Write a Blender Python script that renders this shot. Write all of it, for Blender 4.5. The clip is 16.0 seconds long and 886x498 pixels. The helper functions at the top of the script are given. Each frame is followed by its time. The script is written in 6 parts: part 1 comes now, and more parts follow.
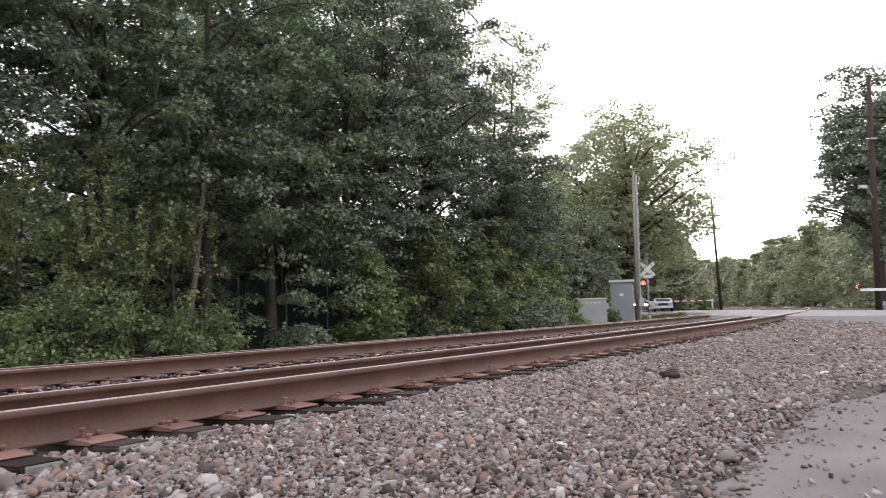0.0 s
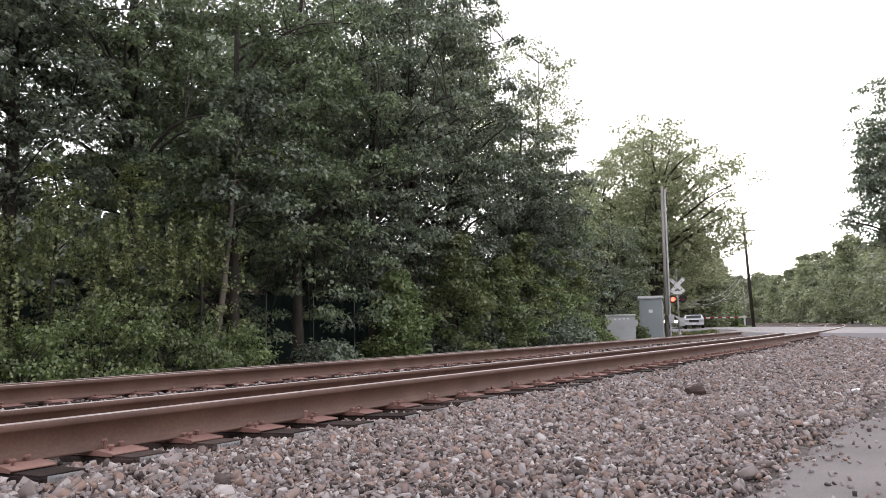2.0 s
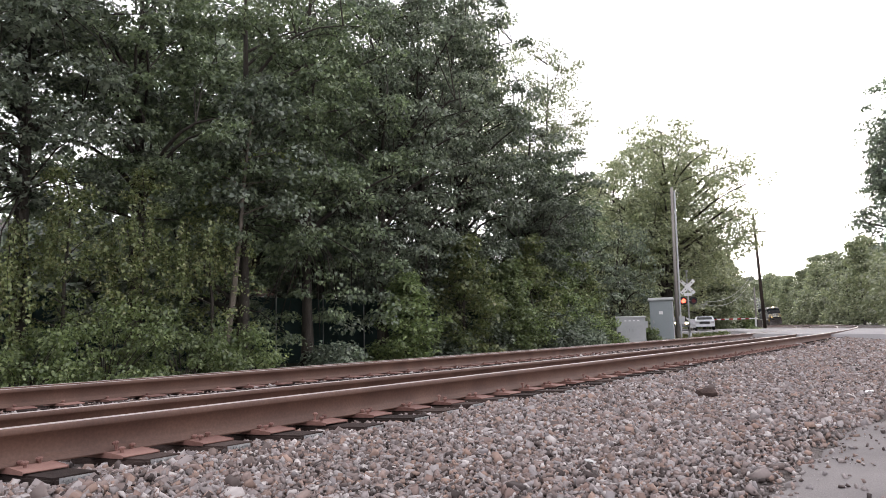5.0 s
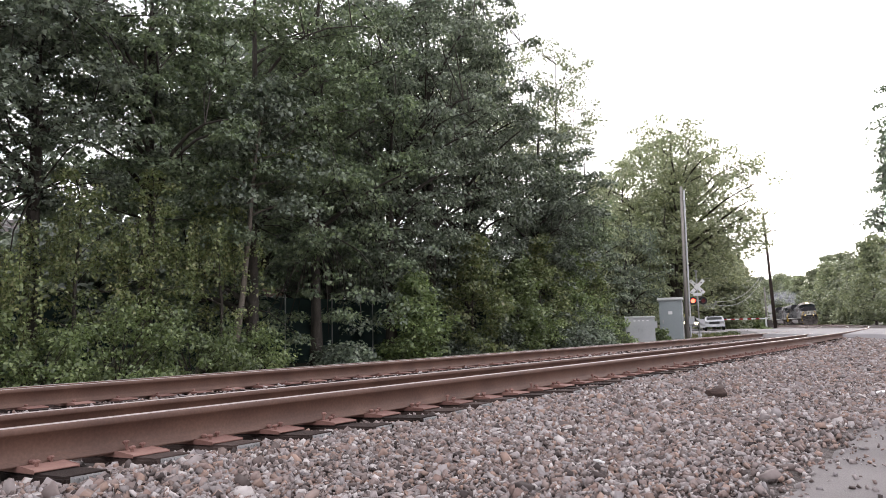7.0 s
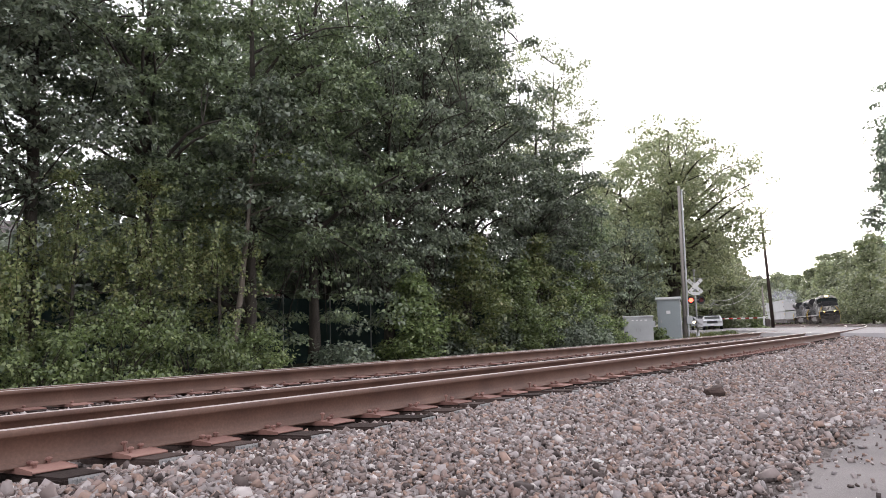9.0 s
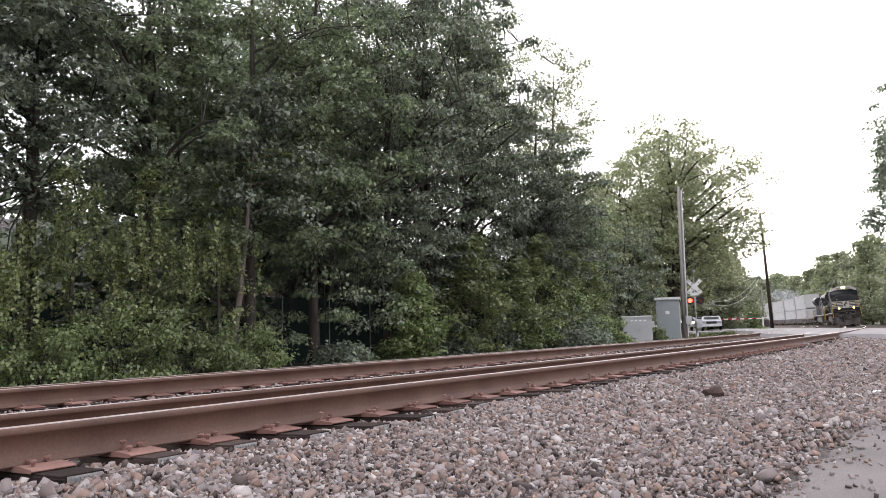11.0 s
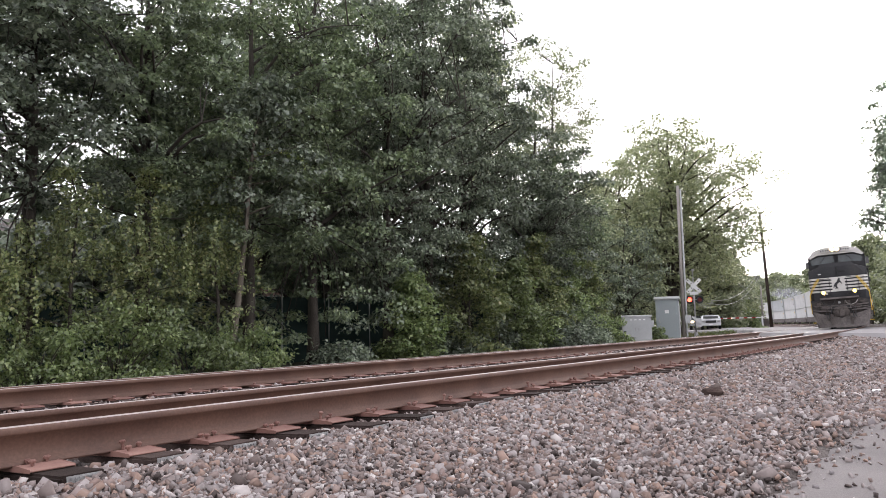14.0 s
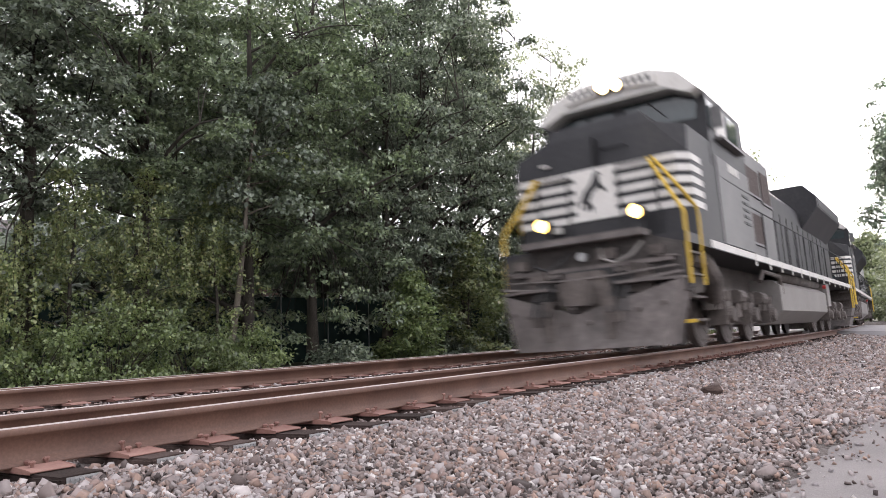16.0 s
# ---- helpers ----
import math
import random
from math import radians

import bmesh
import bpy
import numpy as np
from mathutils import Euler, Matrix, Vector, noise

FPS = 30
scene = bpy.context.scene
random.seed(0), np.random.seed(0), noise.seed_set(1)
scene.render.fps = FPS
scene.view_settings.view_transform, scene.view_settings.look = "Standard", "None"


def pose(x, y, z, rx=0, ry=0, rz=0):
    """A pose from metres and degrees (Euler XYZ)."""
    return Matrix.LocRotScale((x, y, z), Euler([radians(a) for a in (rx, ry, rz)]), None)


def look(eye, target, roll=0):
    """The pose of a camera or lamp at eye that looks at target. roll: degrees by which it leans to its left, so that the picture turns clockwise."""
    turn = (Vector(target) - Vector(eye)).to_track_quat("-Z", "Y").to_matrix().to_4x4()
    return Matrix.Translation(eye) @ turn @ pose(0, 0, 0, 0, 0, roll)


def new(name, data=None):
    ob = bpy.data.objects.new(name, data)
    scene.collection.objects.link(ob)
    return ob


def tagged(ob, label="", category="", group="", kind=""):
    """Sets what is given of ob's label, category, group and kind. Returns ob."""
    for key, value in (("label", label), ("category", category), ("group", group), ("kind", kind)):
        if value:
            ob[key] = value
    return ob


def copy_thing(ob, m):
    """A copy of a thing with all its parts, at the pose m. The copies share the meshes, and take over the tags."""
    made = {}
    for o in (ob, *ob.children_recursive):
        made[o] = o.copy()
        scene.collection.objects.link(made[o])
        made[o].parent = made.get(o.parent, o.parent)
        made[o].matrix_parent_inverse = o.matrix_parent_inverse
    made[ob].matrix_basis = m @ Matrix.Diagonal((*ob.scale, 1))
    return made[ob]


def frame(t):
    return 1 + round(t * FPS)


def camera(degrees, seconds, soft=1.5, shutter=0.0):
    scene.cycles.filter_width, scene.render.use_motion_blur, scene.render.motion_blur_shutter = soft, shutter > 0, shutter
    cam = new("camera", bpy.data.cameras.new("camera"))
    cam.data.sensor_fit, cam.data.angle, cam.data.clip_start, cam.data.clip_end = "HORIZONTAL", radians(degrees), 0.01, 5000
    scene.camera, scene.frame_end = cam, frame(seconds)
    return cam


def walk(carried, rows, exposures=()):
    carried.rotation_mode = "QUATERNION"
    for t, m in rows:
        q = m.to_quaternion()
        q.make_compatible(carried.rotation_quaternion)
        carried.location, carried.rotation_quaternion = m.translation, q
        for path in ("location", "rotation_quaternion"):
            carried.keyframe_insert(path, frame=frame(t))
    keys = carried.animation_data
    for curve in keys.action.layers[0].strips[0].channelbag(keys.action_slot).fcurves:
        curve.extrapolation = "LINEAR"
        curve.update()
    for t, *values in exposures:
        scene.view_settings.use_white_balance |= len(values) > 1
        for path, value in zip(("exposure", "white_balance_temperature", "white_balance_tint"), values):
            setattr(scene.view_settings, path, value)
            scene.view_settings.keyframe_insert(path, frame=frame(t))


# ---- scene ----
# ---------------------------------------------------------------- camera
cam = camera(63.53, 16.0, soft=0.8, shutter=0.5)
# seconds, turn to the right, tilt up, lean (degrees), place (metres)
PATH = (
    (0.0, 3.392, 5.016, -1.387, -0.062, 0.013, 0.645),
    (0.5, 1.326, 5.425, -1.043, -0.058, 0.004, 0.641),
    (1.0, 1.342, 5.618, -1.061, -0.043, 0.000, 0.641),
    (1.5, 1.203, 5.945, -1.100, -0.028, 0.001, 0.635),
    (2.0, 1.182, 6.377, -1.275, -0.001, -0.003, 0.627),
    (2.5, 1.188, 6.467, -1.495, -0.002, 0.001, 0.626),
    (3.0, 1.468, 6.319, -1.443, -0.012, -0.004, 0.630),
    (3.5, 1.394, 6.410, -1.536, -0.005, 0.002, 0.627),
    (4.0, 1.138, 6.503, -1.561, -0.001, 0.004, 0.623),
    (6.5, -0.237, 6.606, -1.326, -0.001, -0.001, 0.626),
    (7.0, -0.242, 6.596, -1.399, 0.001, -0.001, 0.624),
    (7.5, -0.242, 6.596, -1.399, 0.001, -0.001, 0.624),
    (8.0, -0.213, 6.600, -1.465, -0.001, 0.001, 0.623),
    (8.5, -0.036, 6.591, -1.431, 0.005, -0.003, 0.626),
    (9.0, -0.082, 6.600, -1.565, 0.000, 0.001, 0.623),
    (11.5, -0.020, 6.568, -1.351, 0.002, -0.003, 0.623),
    (12.0, -0.013, 6.565, -1.321, 0.004, -0.003, 0.623),
    (12.5, -0.020, 6.531, -1.317, 0.001, -0.002, 0.624),
    (13.0, 0.007, 6.553, -1.387, 0.003, -0.002, 0.623),
    (13.5, 0.000, 6.495, -1.369, 0.000, 0.000, 0.623),
    (14.0, 0.011, 6.522, -1.451, 0.001, 0.000, 0.623),
    (14.5, 0.030, 6.512, -1.480, 0.001, -0.001, 0.623),
    (15.0, 0.079, 6.472, -1.493, 0.000, 0.000, 0.624),
    (15.5, 0.098, 6.489, -1.505, 0.000, 0.000, 0.624),
    (16.0, 0.099, 6.482, -1.682, 0.000, 0.000, 0.623),
)


def aim(turn, tilt, lean, x, y, z):
    a, b = radians(turn), radians(tilt)
    to = (x + math.sin(a) * math.cos(b), y + math.cos(a) * math.cos(b), z + math.sin(b))
    return look((x, y, z), to, lean)


walk(cam, [(r[0], aim(*r[1:])) for r in PATH], exposures=[(t, e, 6420, 15) for t, e in ((0.0, 0.50), (4.0, 0.55), (6.5, 0.64), (12.0, 0.68), (14.0, 0.70), (15.0, 0.75), (15.5, 0.82), (16.0, 0.92))])

# ---------------------------------------------------------------- light: overcast evening
SUN_AZ, SUN_EL = 27.0, 11.0        # degrees right of +y, above the horizon
world = bpy.data.worlds.new("overcast_sky")
scene.world = world
world.use_nodes = True
wn = world.node_tree
wn.nodes.clear()
w_out = wn.nodes.new("ShaderNodeOutputWorld")
w_bg = wn.nodes.new("ShaderNodeBackground")
w_sky = wn.nodes.new("ShaderNodeTexSky")
w_sky.sky_type, w_sky.sun_disc = "NISHITA", False
w_sky.sun_elevation, w_sky.sun_rotation = radians(SUN_EL), radians(SUN_AZ)
w_sky.air_density, w_sky.dust_density, w_sky.ozone_density = 1.0, 4.0, 1.0
w_hsv = wn.nodes.new("ShaderNodeHueSaturation")
w_hsv.inputs["Saturation"].default_value = 0.18
w_mix = wn.nodes.new("ShaderNodeMix")
w_mix.data_type = "RGBA"
w_mix.inputs[0].default_value = 0.72
w_mix.inputs[7].default_value = (11.6, 11.6, 12.0, 1)     # flat cloud cover over the sky
wn.links.new(w_sky.outputs[0], w_hsv.inputs["Color"])
wn.links.new(w_hsv.outputs[0], w_mix.inputs[6])
wn.links.new(w_mix.outputs[2], w_bg.inputs[0])
w_bg.inputs[1].default_value = 0.12
wn.links.new(w_bg.outputs[0], w_out.inputs[0])

sun = new("sun", bpy.data.lights.new("sun", "SUN"))
sun.data.energy, sun.data.angle, sun.data.color = 0.6, radians(25), (1.0, 0.9, 0.8)
sun.matrix_world = look((0, 0, 0), (-math.sin(radians(SUN_AZ)) * math.cos(radians(SUN_EL)),
                                    -math.cos(radians(SUN_AZ)) * math.cos(radians(SUN_EL)), -math.sin(radians(SUN_EL))))


# ---------------------------------------------------------------- materials
def mat(name, stops, rough=0.7, metal=0.0, scale=3.0, fine=40.0, bump=0.3, dist=0.01, vary=0.0, island=False, trans=0.0, stretch=(1, 1, 1), spec=0.5, ends=None):
    """Colours mixed by coarse and fine noise (and per thing or per loose piece), with a fine relief."""
    m = bpy.data.materials.new(name)
    m.use_nodes = True
    nt = m.node_tree
    b = nt.nodes["Principled BSDF"]
    b.inputs["Roughness"].default_value, b.inputs["Metallic"].default_value = rough, metal
    b.inputs["Specular IOR Level"].default_value = spec
    tc = nt.nodes.new("ShaderNodeTexCoord")
    mp = nt.nodes.new("ShaderNodeMapping")
    mp.inputs["Scale"].default_value = stretch
    nt.links.new(tc.outputs["Object"], mp.inputs[0])
    n1, n2 = nt.nodes.new("ShaderNodeTexNoise"), nt.nodes.new("ShaderNodeTexNoise")
    n1.inputs["Scale"].default_value, n1.inputs["Detail"].default_value = scale, 5
    n2.inputs["Scale"].default_value, n2.inputs["Detail"].default_value = fine, 4
    for n in (n1, n2):
        nt.links.new(mp.outputs[0], n.inputs["Vector"])
    mixn = nt.nodes.new("ShaderNodeMix")
    mixn.inputs[0].default_value = 0.4
    nt.links.new(n1.outputs["Fac"], mixn.inputs[2])
    nt.links.new(n2.outputs["Fac"], mixn.inputs[3])
    fac = mixn.outputs[0]
    if vary or island:
        if island:
            src = nt.nodes.new("ShaderNodeNewGeometry").outputs["Random Per Island"]
        else:
            src = nt.nodes.new("ShaderNodeObjectInfo").outputs["Random"]
        mx = nt.nodes.new("ShaderNodeMix")
        mx.inputs[0].default_value = vary or 0.7
        nt.links.new(fac, mx.inputs[2])
        nt.links.new(src, mx.inputs[3])
        fac = mx.outputs[0]
    ramp = nt.nodes.new("ShaderNodeValToRGB")
    el = ramp.color_ramp.elements
    lo, hi = (0.3, 0.7) if not island else (0.08, 0.92)
    lo, hi = ends or (lo, hi)
    for i, c in enumerate(stops):
        p = lo + (hi - lo) * i / max(1, len(stops) - 1)
        e = el[i] if i < 2 else el.new(p)
        e.position, e.color = p, (*c, 1)
    nt.links.new(fac, ramp.inputs[0])
    nt.links.new(ramp.outputs[0], b.inputs["Base Color"])
    if bump:
        bp = nt.nodes.new("ShaderNodeBump")
        bp.inputs["Strength"].default_value, bp.inputs["Distance"].default_value = bump, dist
        nt.links.new(n2.outputs["Fac"], bp.inputs["Height"])
        nt.links.new(bp.outputs[0], b.inputs["Normal"])
    if trans:
        # each thing a little lighter or darker than the next; leaves let through as much light as they throw back
        oi = nt.nodes.new("ShaderNodeObjectInfo")
        mr = nt.nodes.new("ShaderNodeMapRange")
        mr.inputs[3].default_value, mr.inputs[4].default_value = 0.78, 1.25
        hs = nt.nodes.new("ShaderNodeHueSaturation")
        nt.links.new(oi.outputs["Random"], mr.inputs[0])
        nt.links.new(mr.outputs[0], hs.inputs["Value"])
        nt.links.new(ramp.outputs[0], hs.inputs["Color"])
        nt.links.new(hs.outputs[0], b.inputs["Base Color"])
        tl = nt.nodes.new("ShaderNodeBsdfTranslucent")
        tm = nt.nodes.new("ShaderNodeMix")
        tm.data_type, tm.blend_type = "RGBA", "MULTIPLY"
        tm.inputs[0].default_value = 1.0
        tm.inputs[7].default_value = (trans * 1.05, trans * 1.1, trans * 0.82, 1)
        nt.links.new(hs.outputs[0], tm.inputs[6])
        nt.links.new(tm.outputs[2], tl.inputs[0])
        ms = nt.nodes.new("ShaderNodeAddShader")
        nt.links.new(b.outputs[0], ms.inputs[0])
        nt.links.new(tl.outputs[0], ms.inputs[1])
        nt.links.new(ms.outputs[0], nt.nodes["Material Output"].inputs[0])
    return m


def glow(name, colour, strength):
    m = bpy.data.materials.new(name)
    m.use_nodes = True
    b = m.node_tree.nodes["Principled BSDF"]
    b.inputs["Base Color"].default_value = (*colour, 1)
    b.inputs["Emission Color"].default_value = (*colour, 1)
    b.inputs["Emission Strength"].default_value = strength
    return m


def leaf_mat(name, stops, trans=0.95):
    return mat(name, stops, rough=0.42, scale=1.3, fine=7, bump=0, vary=0.45, island=True, trans=trans, spec=0.5, ends=(0.24, 0.76))


M_STONE = mat("ballast_stone", ((0.055, 0.042, 0.039), (0.185, 0.143, 0.130), (0.30, 0.262, 0.255), (0.215, 0.142, 0.118), (0.36, 0.325, 0.317), (0.12, 0.096, 0.090), (0.33, 0.225, 0.178), (0.22, 0.198, 0.200), (0.50, 0.455, 0.438)),
              rough=0.85, scale=9, fine=90, bump=0.15, dist=0.003, vary=0.9, island=True)
# bed colour darkened to stand for the shade in gaps between the stones
M_BED = mat("gap_shaded_ballast_bed", ((0.022, 0.018, 0.016), (0.06, 0.048, 0.044), (0.12, 0.10, 0.093), (0.08, 0.064, 0.058), (0.17, 0.149, 0.14)), rough=0.9, scale=1.2, fine=26, bump=1.0, dist=0.05)
M_RUST = mat("rusty_rail_steel", ((0.066, 0.032, 0.023), (0.106, 0.054, 0.037), (0.150, 0.081, 0.056)), rough=0.62, scale=2.5, fine=60, bump=0.12, dist=0.003, stretch=(1, 1, 1))
M_POLISH = mat("worn_rail_head", ((0.42, 0.36, 0.34), (0.58, 0.52, 0.50)), rough=0.5, metal=0.5, scale=2, fine=60, bump=0.05, dist=0.001)
M_PLATE = mat("rusty_tie_plate", ((0.125, 0.058, 0.046), (0.20, 0.102, 0.083), (0.27, 0.15, 0.122)), rough=0.75, scale=8, fine=80, bump=0.3, dist=0.003, vary=0.3)
M_TIE = mat("weathered_tie_wood", ((0.020, 0.014, 0.012), (0.042, 0.029, 0.026), (0.088, 0.062, 0.054)), rough=0.9, scale=3, fine=50, bump=0.7, dist=0.006, vary=0.3, stretch=(1, 4, 4), spec=0.2)
M_GALV = mat("galvanised_plate", ((0.3, 0.3, 0.3), (0.45, 0.45, 0.45)), rough=0.5, metal=0.7, scale=20, fine=90, bump=0.1)
M_ASPH = mat("worn_asphalt", ((0.13, 0.117, 0.116), (0.19, 0.172, 0.168), (0.25, 0.228, 0.222)), rough=0.9, scale=1.3, fine=130, bump=0.5, dist=0.006)
M_ROAD = mat("pale_road_asphalt", ((0.22, 0.21, 0.213), (0.29, 0.276, 0.28), (0.35, 0.335, 0.34)), rough=0.85, scale=0.5, fine=40, bump=0.3, dist=0.006)
M_SOIL = mat("forest_floor", ((0.03, 0.028, 0.018), (0.06, 0.055, 0.032), (0.05, 0.075, 0.03)), rough=0.95, scale=0.6, fine=9, bump=0.8, dist=0.06)
M_GRASS = mat("verge_grass", ((0.075, 0.085, 0.035), (0.13, 0.135, 0.06), (0.19, 0.17, 0.10)), rough=0.9, scale=1.5, fine=20, vary=0.6, island=True, trans=0.25, bump=0)
M_BARK = mat("grey_brown_bark", ((0.026, 0.021, 0.017), (0.052, 0.043, 0.035), (0.085, 0.071, 0.058)), rough=0.9, scale=3, fine=30, bump=0.9, dist=0.02, stretch=(3, 3, 0.6))
M_BARKP = mat("pale_bark", ((0.12, 0.10, 0.08), (0.2, 0.17, 0.14)), rough=0.9, scale=3, fine=30, bump=0.6, dist=0.02, stretch=(3, 3, 0.6))
M_LEAF = leaf_mat("maple_leaves", ((0.043, 0.055, 0.040), (0.080, 0.098, 0.074), (0.136, 0.160, 0.122), (0.225, 0.255, 0.20)), 0.66)
M_LEAFG = leaf_mat("green_maple_leaves", ((0.043, 0.058, 0.036), (0.080, 0.103, 0.064), (0.128, 0.158, 0.098), (0.205, 0.24, 0.15)), 0.72)
M_LEAFB = leaf_mat("bush_leaves", ((0.048, 0.065, 0.030), (0.082, 0.108, 0.047), (0.125, 0.158, 0.070), (0.19, 0.222, 0.10)), 0.85)
M_LEAFV = leaf_mat("vine_leaves", ((0.054, 0.070, 0.032), (0.092, 0.114, 0.050), (0.145, 0.166, 0.072), (0.195, 0.190, 0.10)), 0.85)
M_LEAFN = leaf_mat("young_vine_leaves", ((0.15, 0.19, 0.06), (0.22, 0.26, 0.09), (0.30, 0.32, 0.13)), 0.9)
M_LEAFL = leaf_mat("light_tree_leaves", ((0.115, 0.126, 0.080), (0.160, 0.173, 0.110), (0.215, 0.228, 0.15)), 0.9)
M_LEAFF = leaf_mat("far_tree_leaves", ((0.092, 0.104, 0.070), (0.142, 0.155, 0.103), (0.205, 0.218, 0.148)), 1.0)
M_CABGREY = mat("grey_painted_steel", ((0.36, 0.37, 0.38), (0.42, 0.43, 0.435), (0.46, 0.465, 0.47)), rough=0.5, scale=1.5, fine=25, bump=0.05)
M_CABGREY2 = mat("blue_grey_painted_steel", ((0.25, 0.285, 0.29), (0.30, 0.335, 0.34)), rough=0.5, scale=1.5, fine=25, bump=0.05)
M_WOODP = mat("weathered_pole_wood", ((0.26, 0.235, 0.22), (0.38, 0.35, 0.325)), rough=0.9, scale=2, fine=30, bump=0.6, stretch=(4, 4, 0.4))
M_WOODD = mat("dark_creosoted_pole", ((0.035, 0.024, 0.02), (0.065, 0.045, 0.036)), rough=0.85, scale=2, fine=30, bump=0.6, stretch=(4, 4, 0.4))
M_ALU = mat("aluminium_mast", ((0.4, 0.4, 0.41), (0.55, 0.55, 0.56)), rough=0.45, metal=0.6, scale=4, fine=30, bump=0.05)
M_WHITE = mat("white_reflective_paint", ((0.74, 0.74, 0.73), (0.82, 0.82, 0.81)), rough=0.55, scale=4, fine=40, bump=0.05)
M_REDP = mat("red_stripe_paint", ((0.35, 0.03, 0.03), (0.45, 0.05, 0.045)), rough=0.5, scale=6, fine=40, bump=0.05)
M_BLACK = mat("black_enamel", ((0.012, 0.012, 0.013), (0.022, 0.022, 0.024)), rough=0.5, scale=4, fine=40, bump=0.05)
M_LOCO = mat("dusty_black_loco_paint", ((0.010, 0.010, 0.012), (0.02, 0.02, 0.023), (0.036, 0.034, 0.034)), rough=0.5, scale=0.9, fine=12, bump=0.08, dist=0.004, spec=0.35)
# grey, paler than M_LOCO: cab side, cabinets, ledges and mirrors
M_LOCOS = mat("pale_grey_loco_side", ((0.085, 0.083, 0.085), (0.125, 0.122, 0.122), (0.155, 0.15, 0.147)), rough=0.5, scale=0.9, fine=10, bump=0.06, dist=0.004)
M_UNDER = mat("dusty_underframe", ((0.045, 0.037, 0.034), (0.092, 0.078, 0.071), (0.16, 0.136, 0.124)), rough=0.85, scale=2, fine=18, bump=0.4)
M_PLOW = mat("dusty_plow_steel", ((0.060, 0.052, 0.049), (0.115, 0.100, 0.095), (0.18, 0.156, 0.148)), rough=0.75, scale=2.2, fine=14, bump=0.2)
M_PILOT = mat("grimy_dark_pilot_steel", ((0.022, 0.019, 0.018), (0.046, 0.040, 0.037), (0.085, 0.074, 0.068)), rough=0.8, scale=3, fine=20, bump=0.3)
M_TANK = mat("dusty_fuel_tank", ((0.17, 0.157, 0.148), (0.24, 0.223, 0.21)), rough=0.65, scale=0.9, fine=10, bump=0.1)
M_LWHITE = mat("grimy_white_loco_paint", ((0.50, 0.48, 0.45), (0.66, 0.64, 0.61)), rough=0.5, scale=2, fine=20, bump=0.05)
M_YELLOW = mat("yellow_handrail_paint", ((0.50, 0.32, 0.03), (0.62, 0.42, 0.05)), rough=0.5, scale=5, fine=40, bump=0.05)
M_BROWN = mat("brown_radiator_mesh", ((0.045, 0.03, 0.027), (0.075, 0.052, 0.045)), rough=0.8, scale=6, fine=120, bump=0.6)
M_GLASSD = mat("dark_cab_glass", ((0.03, 0.042, 0.046), (0.05, 0.066, 0.07)), rough=0.06, scale=2, fine=10, bump=0, spec=0.6)
M_WHEEL = mat("worn_wheel_steel", ((0.07, 0.055, 0.05), (0.13, 0.11, 0.10)), rough=0.6, metal=0.4, scale=5, fine=40, bump=0.1)
M_CONT = mat("white_container_steel", ((0.42, 0.42, 0.425), (0.54, 0.54, 0.54), (0.61, 0.61, 0.605)), rough=0.55, scale=0.6, fine=8, bump=0.04, vary=0.25)
M_CONTG = mat("grey_container_steel", ((0.36, 0.375, 0.39), (0.45, 0.465, 0.48)), rough=0.55, scale=0.6, fine=8, bump=0.04)
M_WELL = mat("dusty_well_car_steel", ((0.10, 0.085, 0.08), (0.17, 0.15, 0.14)), rough=0.75, scale=1, fine=12, bump=0.2)
M_CARW = mat("white_car_paint", ((0.62, 0.63, 0.65), (0.68, 0.69, 0.71)), rough=0.25, scale=1, fine=5, bump=0)
M_CARD = mat("silver_car_paint", ((0.36, 0.37, 0.39), (0.42, 0.43, 0.45)), rough=0.25, metal=0.3, scale=1, fine=5, bump=0)
M_CARGL = mat("tinted_car_glass", ((0.012, 0.014, 0.016), (0.022, 0.025, 0.028)), rough=0.35, scale=2, fine=10, bump=0, spec=0.25)
M_TYRE = mat("tyre_rubber", ((0.015, 0.015, 0.015), (0.03, 0.03, 0.03)), rough=0.85, scale=8, fine=50, bump=0.2)
M_SCREEN = mat("dark_green_screen_cloth", ((0.012, 0.03, 0.028), (0.02, 0.042, 0.038)), rough=0.9, scale=1, fine=60, bump=0.2)
M_BRICK = mat("pink_brick", ((0.30, 0.19, 0.17), (0.38, 0.26, 0.235)), rough=0.9, scale=4, fine=30, bump=0.3, vary=0.5)
M_MORTAR = mat("pale_mortar", ((0.42, 0.39, 0.37), (0.5, 0.47, 0.45)), rough=0.95, scale=4, fine=30, bump=0.3)
M_WIRE = mat("cable_sheath", ((0.05, 0.05, 0.05), (0.1, 0.1, 0.1)), rough=0.6, scale=4, fine=30, bump=0)
M_WIREL = mat("pale_cable", ((0.3, 0.3, 0.3), (0.4, 0.4, 0.4)), rough=0.6, scale=4, fine=30, bump=0)
M_RAILB = mat("guardrail_zinc", ((0.35, 0.36, 0.36), (0.5, 0.51, 0.51)), rough=0.5, metal=0.5, scale=3, fine=30, bump=0.1)
G_HEAD = glow("headlight_beam", (1.0, 0.66, 0.22), 16)
G_DITCH = glow("ditch_light_beam", (1.0, 0.60, 0.13), 6.5)
G_RED = glow("lit_red_signal", (1.0, 0.06, 0.03), 6)
G_DIM = glow("unlit_red_signal", (0.16, 0.01, 0.012), 0.0)
G_GATE = glow("lit_gate_lamp", (1.0, 0.10, 0.04), 10)
G_CAR = glow("car_headlight_beam", (1.0, 0.70, 0.32), 22)


